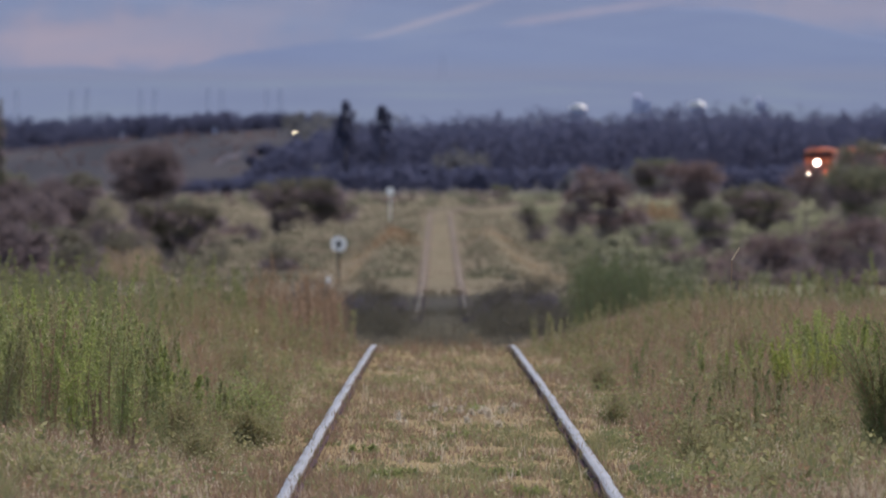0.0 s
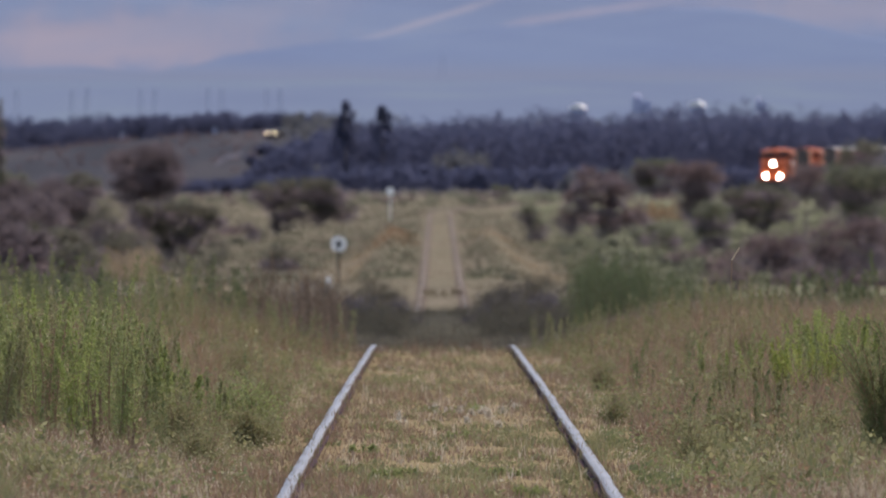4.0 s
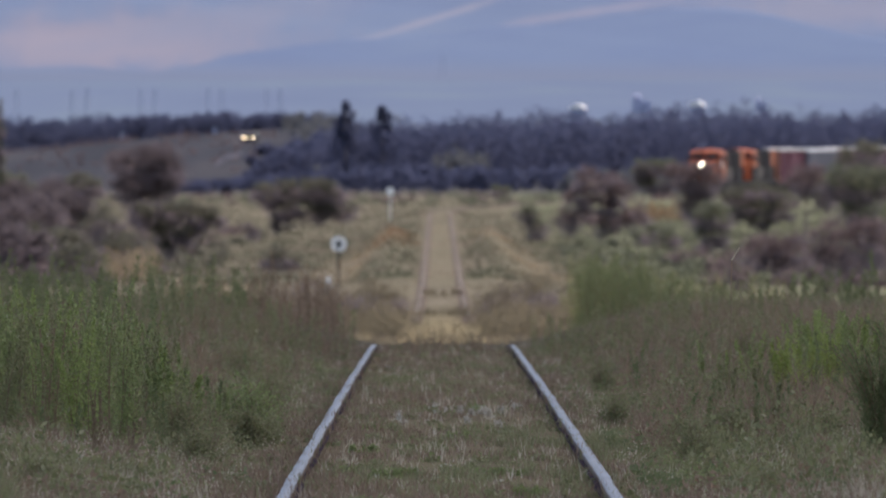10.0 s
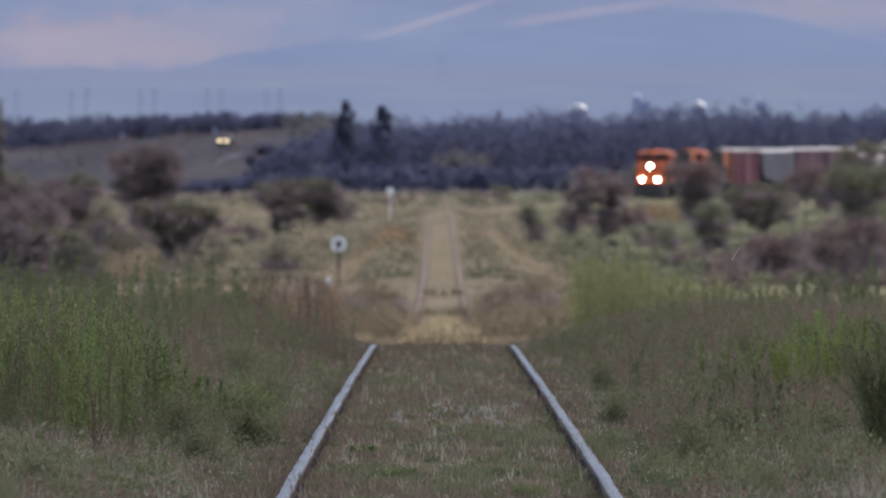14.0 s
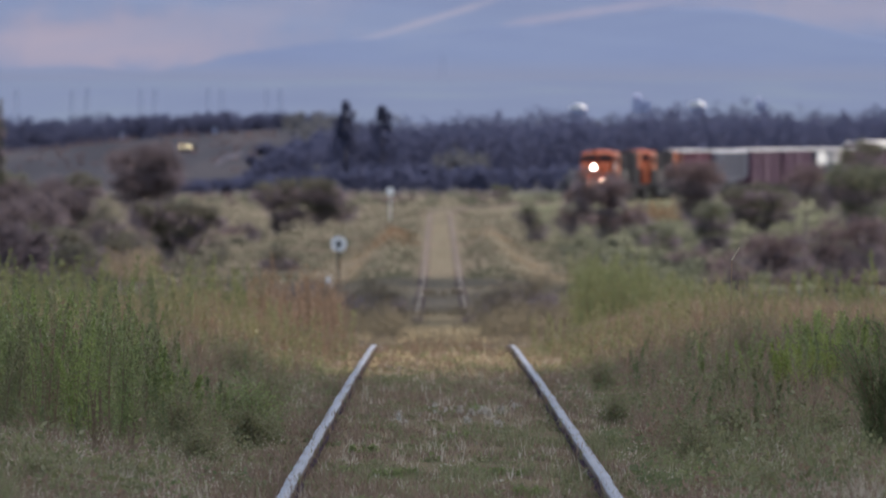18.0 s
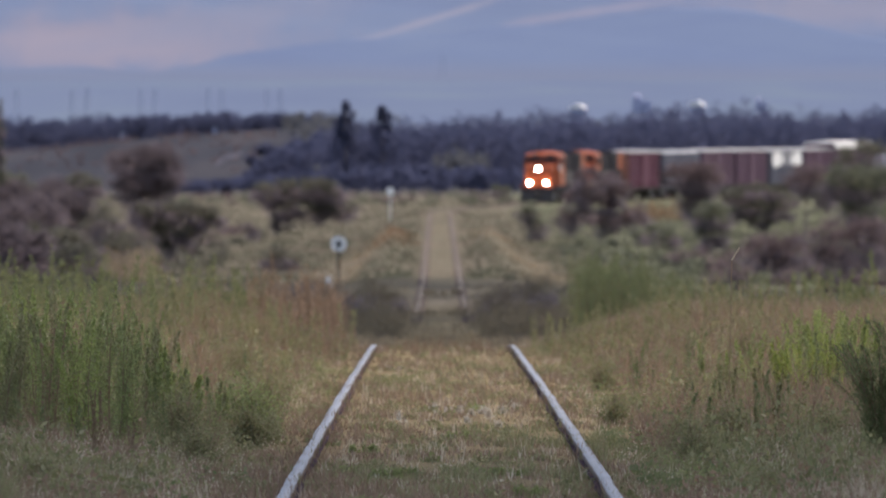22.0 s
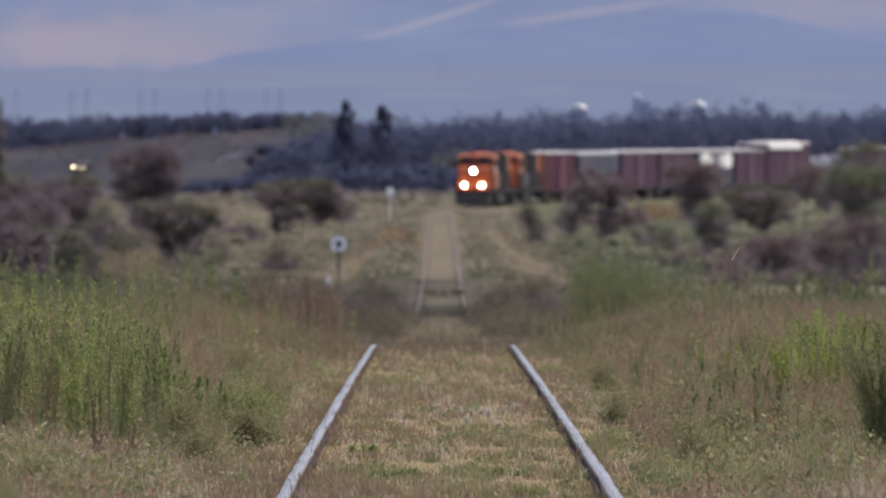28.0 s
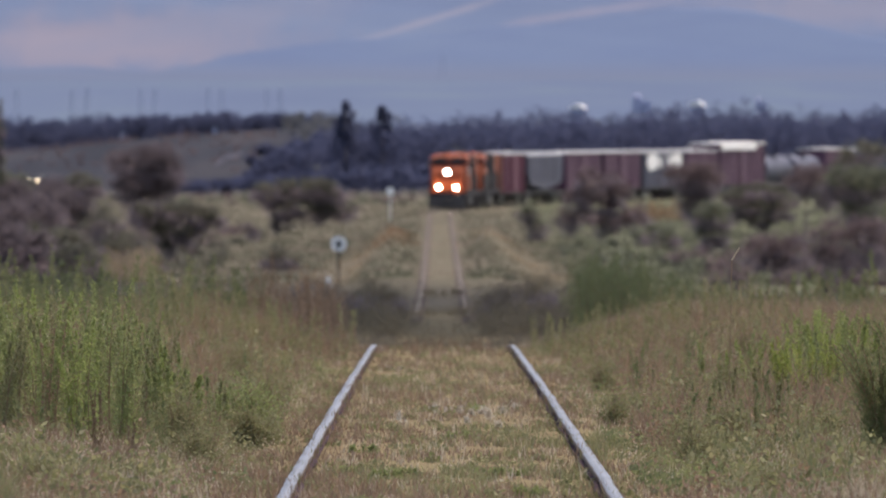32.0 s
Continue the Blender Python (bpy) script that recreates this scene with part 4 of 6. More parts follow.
weed_bed("olive weeds along the crest of the line", 190, 1.0, 3.4, 97, 116, 0.12, 0.5, M_GRASS, leaf=0.013, per=50, gap=-0.2, seed=18.0)
weed_bed("low dry weeds between the rails at the crest", 120, -0.65, 0.65, 104, 122, 0.05, 0.16, M_DEAD, leaf=0.008, per=26, gap=-0.4, seed=19.0)
weed_bed("dark green weeds standing in the verge", 70, 1.4, 3.0, 58, 84, 0.15, 0.45, M_REED, leaf=0.012, per=70, gap=0.1, seed=20.0)
weed_bed("dark green weeds standing in the verge", 70, -2.6, -1.3, 52, 70, 0.12, 0.40, M_REED, leaf=0.012, per=70, gap=0.1, seed=21.0)
weed_bed("dry brown weeds on the shoulder of the bank", 190, -2.7, -1.5, 136, 166, 0.5, 1.0, M_DEAD, leaf=0.016, per=46, gap=-0.5, seed=15.0)
weed_bed("green reeds in the hollow beside the line", 420, 2.85, 4.3, 206, 222, 1.25, 1.8, M_REED, leaf=0.022, per=110, gap=-0.1, seed=9.0)
weed_bed("green reeds in the hollow beside the line", 300, 3.7, 5.9, 200, 236, 0.8, 1.5, M_REED, leaf=0.024, per=80, gap=-0.2, seed=22.0)
weed_bed("dull green weeds behind the reeds", 260, 3.2, 8.5, 236, 300, 0.7, 1.5, M_GRASS, leaf=0.03, per=60, gap=-0.3, seed=23.0)
weed_bed("tall russet weeds before the curve of the line", 70, 15.2, 18.0, 750, 800, 0.2, 1.5, M_RUSSET, leaf=0.05, per=40, gap=-0.2, seed=27.0)
weed_bed("tall tan grass before the curve of the line", 150, 14.0, 19.2, 740, 805, 0.2, 1.3, M_TAN, leaf=0.05, per=40, gap=-0.2, seed=28.0)
# two weed rows added for the dark shadowed bars across the line
weed_bed("low weed row standing for a shadowed bar across the line", 90, -0.72, 0.72, 298, 310, 0.08, 0.24, M_HOLLOW, leaf=0.016, per=50, gap=-0.5, seed=35.0)
weed_bed("low weed row standing for a shadowed bar across the line", 90, -0.74, 0.74, 358, 374, 0.08, 0.24, M_HOLLOW, leaf=0.016, per=50, gap=-0.5, seed=36.0)
weed_bed("tall pale grass before the thicket", 150, -14.5, -12.3, 424, 446, 0.8, 1.4, M_TAN, leaf=0.035, per=40, gap=-0.4, seed=31.0)
weed_bed("tan dry weeds across the field", 190, -9.4, -6.0, 318, 346, 0.6, 1.2, M_TAN, leaf=0.028, per=40, gap=-0.3, seed=32.0)
stalk = tagged(new("dry_stalk"), "single bleached stalk leaning over the verge", "weed")
stalk_foot = float(land(1.83, 65.0))
stalk.location = (1.83, 65.0, stalk_foot)
part("stem", rod((0, 0, 0), (0.02, 0, 5.89 - stalk_foot), 0.003, 0.0025, 6), M_STEM, stalk, "brown stem")
part("tip", rod((0.02, 0, 5.89 - stalk_foot), (0.07, 0, 5.97 - stalk_foot), 0.006, 0.004, 6), M_PALE, stalk, "bleached bent tip")
weed_bed("green weeds across the field behind the crest", 620, -8.5, -2.6, 125, 175, 0.35, 0.8, M_REED, leaf=0.022, per=50, gap=-0.4, seed=10.0)
weed_bed("mixed weeds across the field behind the crest", 760, 4.5, 9.5, 120, 200, 0.3, 0.75, M_REED, leaf=0.022, per=50, gap=-0.5, seed=11.0)


# ---- trees and shrubs ----
GROWN = []


def tree(name, x, y, tone, label, lobes, leaf=0.12, cover=1.0):
    """Bent stems that fork into limbs, under a ragged crown of leaf clumps gathered in lobes (aside, height, half width, half height)."""
    GROWN.append(1)
    r = np.random.default_rng(len(GROWN) * 17 + 3)
    ob = tagged(new(name), label, name)
    ob.matrix_basis = pose(x, y, float(land(x, y)) - 0.05)
    wood, pieces, twigs = [], [], []
    top = max(q[1] + q[3] for q in lobes)
    girth = 0.03 + 0.016 * top
    fork = np.array([0, 0, max(0.12, min(q[1] - q[3] for q in lobes) * 0.8)])
    add_limb(wood, (0, 0, 0), fork, girth, girth * 0.8)
    for dx, dz, rx, rz in lobes:
        hub = np.array([dx, r.uniform(-0.3, 0.3) * rx, dz - rz * 0.35])
        knee = (fork + hub) / 2 + r.normal(0, 0.07, 3)
        add_limb(wood, fork, knee, girth * 0.7, girth * 0.5)
        add_limb(wood, knee, hub, girth * 0.5, girth * 0.35, 5)
        k = int(9 + rx * rz * 15)
        d = r.normal(size=(k, 3))
        d /= np.linalg.norm(d, axis=1)[:, None]
        c = np.array([dx, hub[1], dz]) + d * np.array([rx, rx, rz]) * (0.35 + 0.58 * r.uniform(0, 1, k) ** 0.6)[:, None]
        c[:, 2] = np.maximum(c[:, 2], 0.12)
        for q in c:
            add_limb(wood, hub, q, girth * 0.22, 0.008, 4)
            size = min(rx, rz) * r.uniform(0.32, 0.6) + 0.05
            n = int((32 + 165 * size) * cover)
            e = r.normal(size=(n, 3))
            e /= np.linalg.norm(e, axis=1)[:, None]
            at = q + e * (size * (0.1 + 1.15 * r.uniform(0, 1, n)))[:, None] * np.array([1.1, 1.1, 0.75])
            at[:, 2] = np.maximum(at[:, 2], 0.03)
            (twigs if q[2] < dz - rz * r.uniform(-0.2, 0.3) else pieces).append(leaves(at, leaf * (0.48 + 0.22 * min(rx, 1.5)) * r.uniform(0.5, 1.2, n), stretch=1.7, facing=e * 0.2 + r.normal(0, 0.9, (n, 3)) * np.array([1, 1, 0.25]) + np.array([0, 0, 0.15])))
    shell("trunk", *joined(wood), M_BARK, ob, "grey-brown branching trunk")
    if pieces:
        shell("crown", *joined(pieces), M_LEAF[tone], ob)
    # lower clumps take the shade-toned underside colour
    if twigs:
        shell("lower_crown", *joined(twigs), M_UNDERSIDE, ob, "bare purple-brown twigs under the leaves")
    return ob


tree("tree", -10.5, 635, "olive", "spreading olive-green thorny tree with two leaning stems", [(-0.2, 2.6, 1.3, 0.85), (1.2, 2.9, 1.5, 0.85), (2.9, 2.75, 1.5, 0.95), (4.0, 1.7, 1.1, 0.85), (2.6, 1.6, 1.5, 0.8), (0.6, 1.6, 1.2, 0.75), (0.1, 0.8, 0.4, 0.5)])
tree("tree", -13.5, 494, "olive", "olive-green thorny tree with a ragged crown", [(-0.95, 2.35, 0.8, 0.72), (0.15, 2.5, 1.0, 0.68), (1.25, 2.2, 1.0, 0.75), (2.3, 2.3, 0.75, 0.55), (0.1, 1.55, 0.85, 0.8), (1.05, 1.4, 0.8, 0.75), (0.0, 0.7, 0.45, 0.6)])
tree("tree", -22.3, 760, "plum", "brownish half-bare tree with dense twigs", [(-0.94, 4.37, 1.95, 1.44), (1.18, 3.82, 1.95, 1.78), (-0.09, 2.33, 2.79, 1.44)])
tree("tree", -23.7, 670, "olive", "olive-green thorny tree with a ragged crown", [(0.04, 2.84, 1.42, 1.01), (-0.7, 2.02, 1.12, 0.9)])
tree("tree", -22.8, 609, "plum", "brownish half-bare tree with dense twigs", [(-0.06, 2.05, 1.76, 1.02), (0.96, 1.4, 1.36, 0.95)])
tree("tree", -18.3, 551, "olive", "olive-green thorny tree with a ragged crown", [(-0.05, 1.39, 1.29, 1.17), (0.53, 0.81, 0.74, 0.68)])
tree("tree", -18.4, 473, "olive", "olive-green thorny tree with a ragged crown", [(-0.09, 1.35, 1.21, 0.9), (-0.67, 0.75, 0.79, 0.58)])
tree("shrub", -15.7, 431, "olive", "olive-green thorny shrub with a ragged crown", [(-0.05, 0.82, 1.2, 0.77)])
tree("tree", -35.2, 820, "green", "dull green bushy tree standing in dry grass", [(-0.4, 2.1, 1.7, 1.1), (-1.4, 2.3, 1.6, 1.4), (0.9, 2.2, 1.3, 1.1), (1.8, 1.6, 1.0, 0.9)])
tree("tree", -20.5, 475, "plum", "brownish half-bare tree with dense twigs", [(0.03, 1.94, 1.27, 1.53), (0.82, 0.94, 0.79, 0.79)])
tree("shrub", -11.1, 590, "plum", "brownish half-bare shrub with dense twigs", [(-0.04, 0.7, 0.46, 0.56)])
tree("shrub", -7.4, 461, "olive", "olive-green thorny shrub with a ragged crown", [(-0.4, 0.65, 0.62, 0.56), (0.42, 0.54, 0.56, 0.46)])
tree("tree", 5.2, 601, "green", "dull green bushy tree standing in dry grass", [(-0.31, 1.72, 0.64, 0.87), (0.29, 0.85, 0.7, 0.74)])
tree("tree", 9.4, 606, "umber", "brownish half-bare tree with dense twigs", [(-0.2, 3.7, 1.6, 0.85), (-1.3, 2.6, 1.1, 0.9), (0.9, 2.8, 1.2, 1.0), (0.0, 2.0, 1.4, 0.8), (-1.9, 1.3, 0.9, 0.9), (2.0, 1.5, 0.9, 1.0), (0.5, 0.9, 0.8, 0.7)], cover=0.7)
tree("tree", 20.9, 1012, "green", "dull green bushy tree behind the curve of the line", [(-0.15, 3.2, 2.0, 1.0), (1.8, 3.3, 1.6, 0.8), (-1.25, 2.5, 1.25, 0.9), (0.25, 1.4, 2.0, 1.2)])
tree("tree", 16.8, 681, "umber", "brownish half-bare tree with dense twigs", [(-0.49, 3.61, 1.52, 1.1), (0.72, 3.23, 1.25, 1.37), (-0.19, 1.72, 1.06, 1.29)], cover=1.0)
tree("tree", 14.2, 534, "green", "dull green bushy tree standing in dry grass", [(0.01, 1.87, 1.13, 0.95), (-0.19, 0.92, 0.89, 0.83)], cover=1.0)
tree("tree", 20.1, 634, "olive", "flat-topped olive-green thorny tree with a short trunk", [(-0.4, 2.75, 1.6, 0.6), (-2.0, 2.4, 1.3, 0.65), (1.3, 2.35, 1.1, 0.65), (-0.4, 1.9, 1.9, 0.8), (-1.5, 1.5, 1.2, 0.7), (0.9, 1.5, 1.0, 0.7), (-0.3, 0.9, 0.8, 0.6)], cover=0.85)
tree("tree", 23.6, 660, "umber", "half-bare brown tree on a thin straight trunk", [(0.14, 3.36, 1.54, 1.14), (1.25, 2.51, 1.03, 1.1)])
tree("tree", 30.9, 740, "olive", "olive-green thorny tree with a ragged crown", [(-0.08, 4.97, 1.9, 1.11), (-1.39, 3.99, 1.24, 1.07), (-0.2, 2.6, 1.9, 1.7)], cover=0.7)
tree("tree", 22.6, 544, "green", "dull green bushy tree standing in dry grass", [(-0.97, 3.68, 1.15, 1.15), (0.45, 3.38, 1.33, 1.45), (-0.3, 2.02, 1.21, 1.33)], cover=0.9)
tree("shrub", 14.4, 440, "umber", "brownish half-bare shrub with dense twigs", [(-0.53, 1.17, 1.03, 0.93), (0.82, 1.17, 1.08, 0.98), (-0.04, 0.63, 1.03, 0.54)], cover=0.7)
tree("tree", 17.3, 431, "umber", "brownish half-bare tree with dense twigs", [(-0.64, 1.58, 1.15, 1.34), (0.73, 1.67, 1.06, 1.49)], cover=0.7)
tree("tree", 19.6, 449, "green", "dull green bushy tree standing in dry grass", [(-0.1, 2.24, 0.9, 1.15), (-0.2, 0.99, 0.75, 0.85)], cover=0.7)
tree("shrub", -2.75, 286, "bank", "low olive-brown shrub at the edge of the railway bank", [(-0.3, 0.75, 0.6, 0.5), (0.5, 0.6, 0.6, 0.45)], 0.06)
tree("shrub", -1.65, 283, "bank", "low olive-brown shrub beside the rail", [(-0.35, 0.75, 0.6, 0.5), (0.3, 0.6, 0.45, 0.45)], 0.06)
tree("shrub", -3.7, 290, "umber", "low brown shrub at the edge of the railway bank", [(0.0, 0.75, 0.7, 0.6)], 0.06)
tree("shrub", 1.45, 284, "bank", "low olive-brown shrub beside the rail", [(-0.2, 0.6, 0.45, 0.45), (0.35, 0.75, 0.5, 0.5)], 0.06)
tree("shrub", 2.35, 290, "bank", "low olive-brown shrub at the edge of the railway bank", [(-0.3, 0.95, 0.7, 0.55), (0.5, 0.75, 0.7, 0.5)], 0.06)
tree("shrub", 3.3, 296, "olive", "low dark shrub at the edge of the railway bank", [(0.0, 0.8, 0.9, 0.6)], 0.06)
tree("tree", -35.95, 820, "olive", "slender yellowish tree at the far end of the thicket", [(0.0, 8.3, 0.45, 1.1), (0.1, 6.8, 0.5, 1.2), (-0.1, 5.2, 0.6, 1.2), (0.0, 3.6, 0.7, 1.2)])
tree("shrub", 5.3, 940, "green", "dull green bushy shrub standing in dry grass", [(0.04, 1.12, 1.15, 0.73)])

tree("tree", -18.9, 452, "plum", "brownish half-bare tree with dense twigs", [(-0.8, 1.2, 1.4, 1.1), (0.9, 1.0, 1.2, 0.9)])
tree("shrub", -17.4, 470, "olive", "olive-green thorny shrub with a ragged crown", [(0.0, 1.0, 1.4, 0.9)])
tree("tree", -23.8, 588, "plum", "brownish half-bare tree with dense twigs", [(0.0, 1.5, 2.0, 1.3)])
tree("shrub", -15.4, 482, "olive", "olive-green thorny shrub with a ragged crown", [(0.0, 0.85, 1.3, 0.8)])
tree("tree", -29.4, 690, "plum", "brownish half-bare tree with dense twigs", [(0.0, 1.8, 2.2, 1.5)])
tree("tree", -26.8, 712, "plum", "brownish half-bare tree with dense twigs", [(0.0, 1.9, 2.4, 1.5)])
tree("shrub", -13.2, 452, "olive", "olive-green thorny shrub with a ragged crown", [(0.0, 0.5, 0.9, 0.5)])
tree("shrub", -20.0, 700, "plum", "brownish half-bare shrub with dense twigs", [(-0.8, 0.9, 1.2, 0.9), (0.9, 0.8, 1.2, 0.8)])
tree("shrub", 11.8, 560, "green", "dull green bushy shrub standing in dry grass", [(0.0, 0.8, 1.5, 0.8)])


# ---- far woods ----
def woods(label, xs, tops, y0, y1, material, k, leaf=0.35, seed=1, n=260, wide=1.0):
    """A belt of distant trees: crowns of small leaf clumps under an uneven skyline."""
    r = np.random.default_rng(seed)
    x = r.uniform(xs[0], xs[-1], k)
    y = r.uniform(y0, y1, k)
    top = np.interp(x, xs, tops)
    foot = land(x, y)
    pieces = []
    for a, b, t, f in zip(x, y, top, foot):
        hh = max(1.2, (t - f) * r.uniform(0.82, 1.0))
        w = (r.uniform(0.28, 0.48) * hh + 0.9) * wide
        m_ = max(8, int(hh * wide ** 0.5 * 2.2))
        d = r.normal(size=(m_, 3))
        d /= np.linalg.norm(d, axis=1)[:, None]
        c = np.array([a, b, f + hh * 0.48]) + d * np.array([w, w, hh * 0.5]) * r.uniform(0.2, 0.85, m_)[:, None]
        c[:, 0] -= (c[:, 0] - a) * np.clip((c[:, 2] - f) / hh - 0.7, 0, 1) * 0.6
        puff = np.repeat(r.uniform(0.6, 1.15, m_) * (0.5 + 0.06 * hh), n // m_)
        e = r.normal(size=(m_ * (n // m_), 3))
        e *= (r.uniform(0.2, 1.1, len(e)) / np.linalg.norm(e, axis=1))[:, None]
        at = np.repeat(c, n // m_, 0) + e * puff[:, None]
        at[:, 2] = np.maximum(at[:, 2], f + 0.1)
        turn = r.uniform(0, 2 * np.pi, len(at))
        pieces.append(leaves(at, leaf * r.uniform(0.5, 1.3, len(at)), stretch=1.2, facing=np.stack([np.cos(turn), np.sin(turn), 0.1 * np.ones(len(at))], 1)))
    return tagged(shell("far_woods", *joined(pieces), material), label, "woods", kind="stuff")


def conifer(x, y, high, wide, label):
    """A distant cypress-like tree: a straight trunk inside a tapering crown of drooping clumps."""
    r = np.random.default_rng(int(abs(x) * 100))
    ob = tagged(new("tree"), label, "tree")
    ob.matrix_basis = pose(x, y, float(land(x, y)) - 0.1)
    part("trunk", rod((0, 0, 0), (0, 0, high * 0.9), 0.22, 0.05), M_BARK, ob)
    k = 260
    u = r.uniform(0.04, 1.0, k)
    t = r.uniform(0, 2 * np.pi, k)
    reach = wide * (1.03 - u) ** 0.7 * r.uniform(0.25, 1.0, k) ** 0.6 * (0.85 + 0.25 * np.sin(u * 23 + t))
    c = np.stack([np.cos(t) * reach, np.sin(t) * reach, u * high], 1)
    e = r.normal(0, 0.34, (k, 17, 3)) * np.array([1.0, 1.0, 1.1])
    at = (c[:, None] + e * (1.15 - u)[:, None, None]).reshape(-1, 3)
    at[:, 2] = np.maximum(at[:, 2], 0.1)
    turn = r.uniform(0, 2 * np.pi, len(at))
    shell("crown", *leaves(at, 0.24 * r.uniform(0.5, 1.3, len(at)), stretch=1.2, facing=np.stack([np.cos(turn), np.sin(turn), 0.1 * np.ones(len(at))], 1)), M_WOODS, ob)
    return ob


woods("distant dark woodland belt with blue haze in its colour", [-24, -21, -18, -14.5, -12.8, -12, -11, -9.8, -8, -6.4, -5, -3.2, -1.5, 0.5, 3, 5.5, 9, 12, 15, 18, 22, 26, 29, 32, 35, 38, 42, 47, 55, 62, 75], [1.2, 3.4, 5.6, 7.4, 8.1, 8.5, 8.3, 8.0, 9.2, 9.3, 8.0, 8.2, 9.0, 9.5, 9.5, 9.4, 10.3, 9.8, 10.1, 10.3, 9.9, 10.3, 10.6, 10.1, 11.0, 11.2, 10.2, 10.3, 10.9, 10.6, 10.8], 1230, 1330, M_WOODS, 640, seed=3)
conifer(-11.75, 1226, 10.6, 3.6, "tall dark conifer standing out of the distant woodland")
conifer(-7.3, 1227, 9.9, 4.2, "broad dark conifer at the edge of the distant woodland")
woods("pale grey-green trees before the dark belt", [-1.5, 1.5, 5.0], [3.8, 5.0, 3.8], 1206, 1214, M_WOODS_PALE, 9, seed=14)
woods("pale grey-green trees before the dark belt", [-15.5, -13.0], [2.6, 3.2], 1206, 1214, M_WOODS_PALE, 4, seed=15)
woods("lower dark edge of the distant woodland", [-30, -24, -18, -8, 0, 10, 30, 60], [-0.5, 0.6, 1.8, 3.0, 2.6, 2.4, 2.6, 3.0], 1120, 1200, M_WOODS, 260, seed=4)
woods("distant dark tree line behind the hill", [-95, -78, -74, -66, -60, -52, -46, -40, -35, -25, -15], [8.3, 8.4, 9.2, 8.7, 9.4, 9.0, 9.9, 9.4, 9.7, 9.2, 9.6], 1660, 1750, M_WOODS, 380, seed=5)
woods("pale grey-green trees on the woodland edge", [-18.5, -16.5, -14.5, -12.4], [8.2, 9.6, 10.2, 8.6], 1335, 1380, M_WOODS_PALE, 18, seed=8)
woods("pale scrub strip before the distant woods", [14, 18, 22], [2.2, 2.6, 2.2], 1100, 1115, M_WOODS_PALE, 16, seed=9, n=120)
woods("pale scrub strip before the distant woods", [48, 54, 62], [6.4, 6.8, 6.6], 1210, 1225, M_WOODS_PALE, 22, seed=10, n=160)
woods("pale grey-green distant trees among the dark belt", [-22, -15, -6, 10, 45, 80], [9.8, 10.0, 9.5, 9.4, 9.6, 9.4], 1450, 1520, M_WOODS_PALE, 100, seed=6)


# ---- signs ----
def disc_sign(x, y, high, disc, post_mat, dark):
    ob = tagged(new("trackside_sign"), "round white trackside sign with a dark centre on a thin post" if dark else "round white trackside marker on a pale post", "sign")
    ob.matrix_basis = pose(x, y, float(land(x, y)) - 0.05)
    part("post", rod((0, 0, 0), (0, 0, high - disc * 0.3), 0.045, 0.04), post_mat, ob)
    part("disc", rod((0, -0.045, high - disc / 2), (0, -0.07, high - disc / 2), disc / 2, sides=28), M_WHITE, ob, "white painted disc")
    if dark:
        part("mark", rod((0, -0.072, high - disc / 2), (0, -0.078, high - disc / 2), disc * 0.2, sides=16), M_BLACK, ob, "dark centre mark")
        part("bar", box(-disc * 0.07, disc * 0.07, -0.0765, -0.071, high - disc * 0.92, high - disc * 0.24), M_BLACK, ob)
    return ob


disc_sign(-4.0, 389, 2.14, 0.60, M_BLACK, True)
disc_sign(-3.9, 748, 2.5, 0.62, M_WHITE, False)
stake = tagged(new("marker_post"), "short white marker post in the grass", "post")
stake.matrix_basis = pose(-4.4, 391, float(land(-4.4, 391)) - 0.05)
part("shaft", box(-0.1, 0.1, -0.06, 0.06, 0, 0.6, 0.02), M_WHITE, stake)


# ---- train ----
def cumulative(points):
    d = np.hypot(np.diff(points[:, 0]), np.diff(points[:, 1]))
    return np.concatenate([[0], np.cumsum(d)])


WAY_Y = np.arange(780.0, 1300.0, 1.0)
WAY_X = np.convolve(np.pad(line_x(WAY_Y), 8, "edge"), np.ones(17) / 17, "valid")
WAY = np.stack([WAY_X, WAY_Y], 1)[8:-8]
WAY_S = cumulative(WAY)
NOSE_END, SPEED = float(np.interp(818.0, WAY[:, 1], WAY_S)), 6.7


def on_way(s):
    return Vector((float(np.interp(s, WAY_S, WAY[:, 0])), float(np.interp(s, WAY_S, WAY[:, 1])), 0.0))


def truck(parent, y, axles=2, name="bogie"):
    """A bogie with side frames, springs and wheels."""
    span = 0.9 if axles == 2 else 1.85
    bm = bmesh.new()
    for s in (-1, 1):
        add_box(bm, s * 1.02 - 0.09, s * 1.02 + 0.09, y - span - 0.35, y + span + 0.35, 0.42, 0.78, 0.04)
    add_box(bm, -1.0, 1.0, y - 0.25, y + 0.25, 0.45, 0.85, 0.03)
    frame_ = part(name, bm, M_IRON, parent)
    first = None
    for k in range(axles):
        yy = y - span + 2 * span * k / (axles - 1)
        for s in (-1, 1):
            if first is None:
                wheel = rod((-0.06, 0, 0), (0.06, 0, 0), 0.46, sides=24)
                add_rod(wheel, (0.06, 0, 0), (0.10, 0, 0), 0.16, sides=12)
                first = part("wheel", wheel, M_IRON, frame_, m=pose(s * 0.75, yy, 0.46))
            else:
                twin(first, frame_, pose(s * 0.75, yy, 0.46))
    return frame_


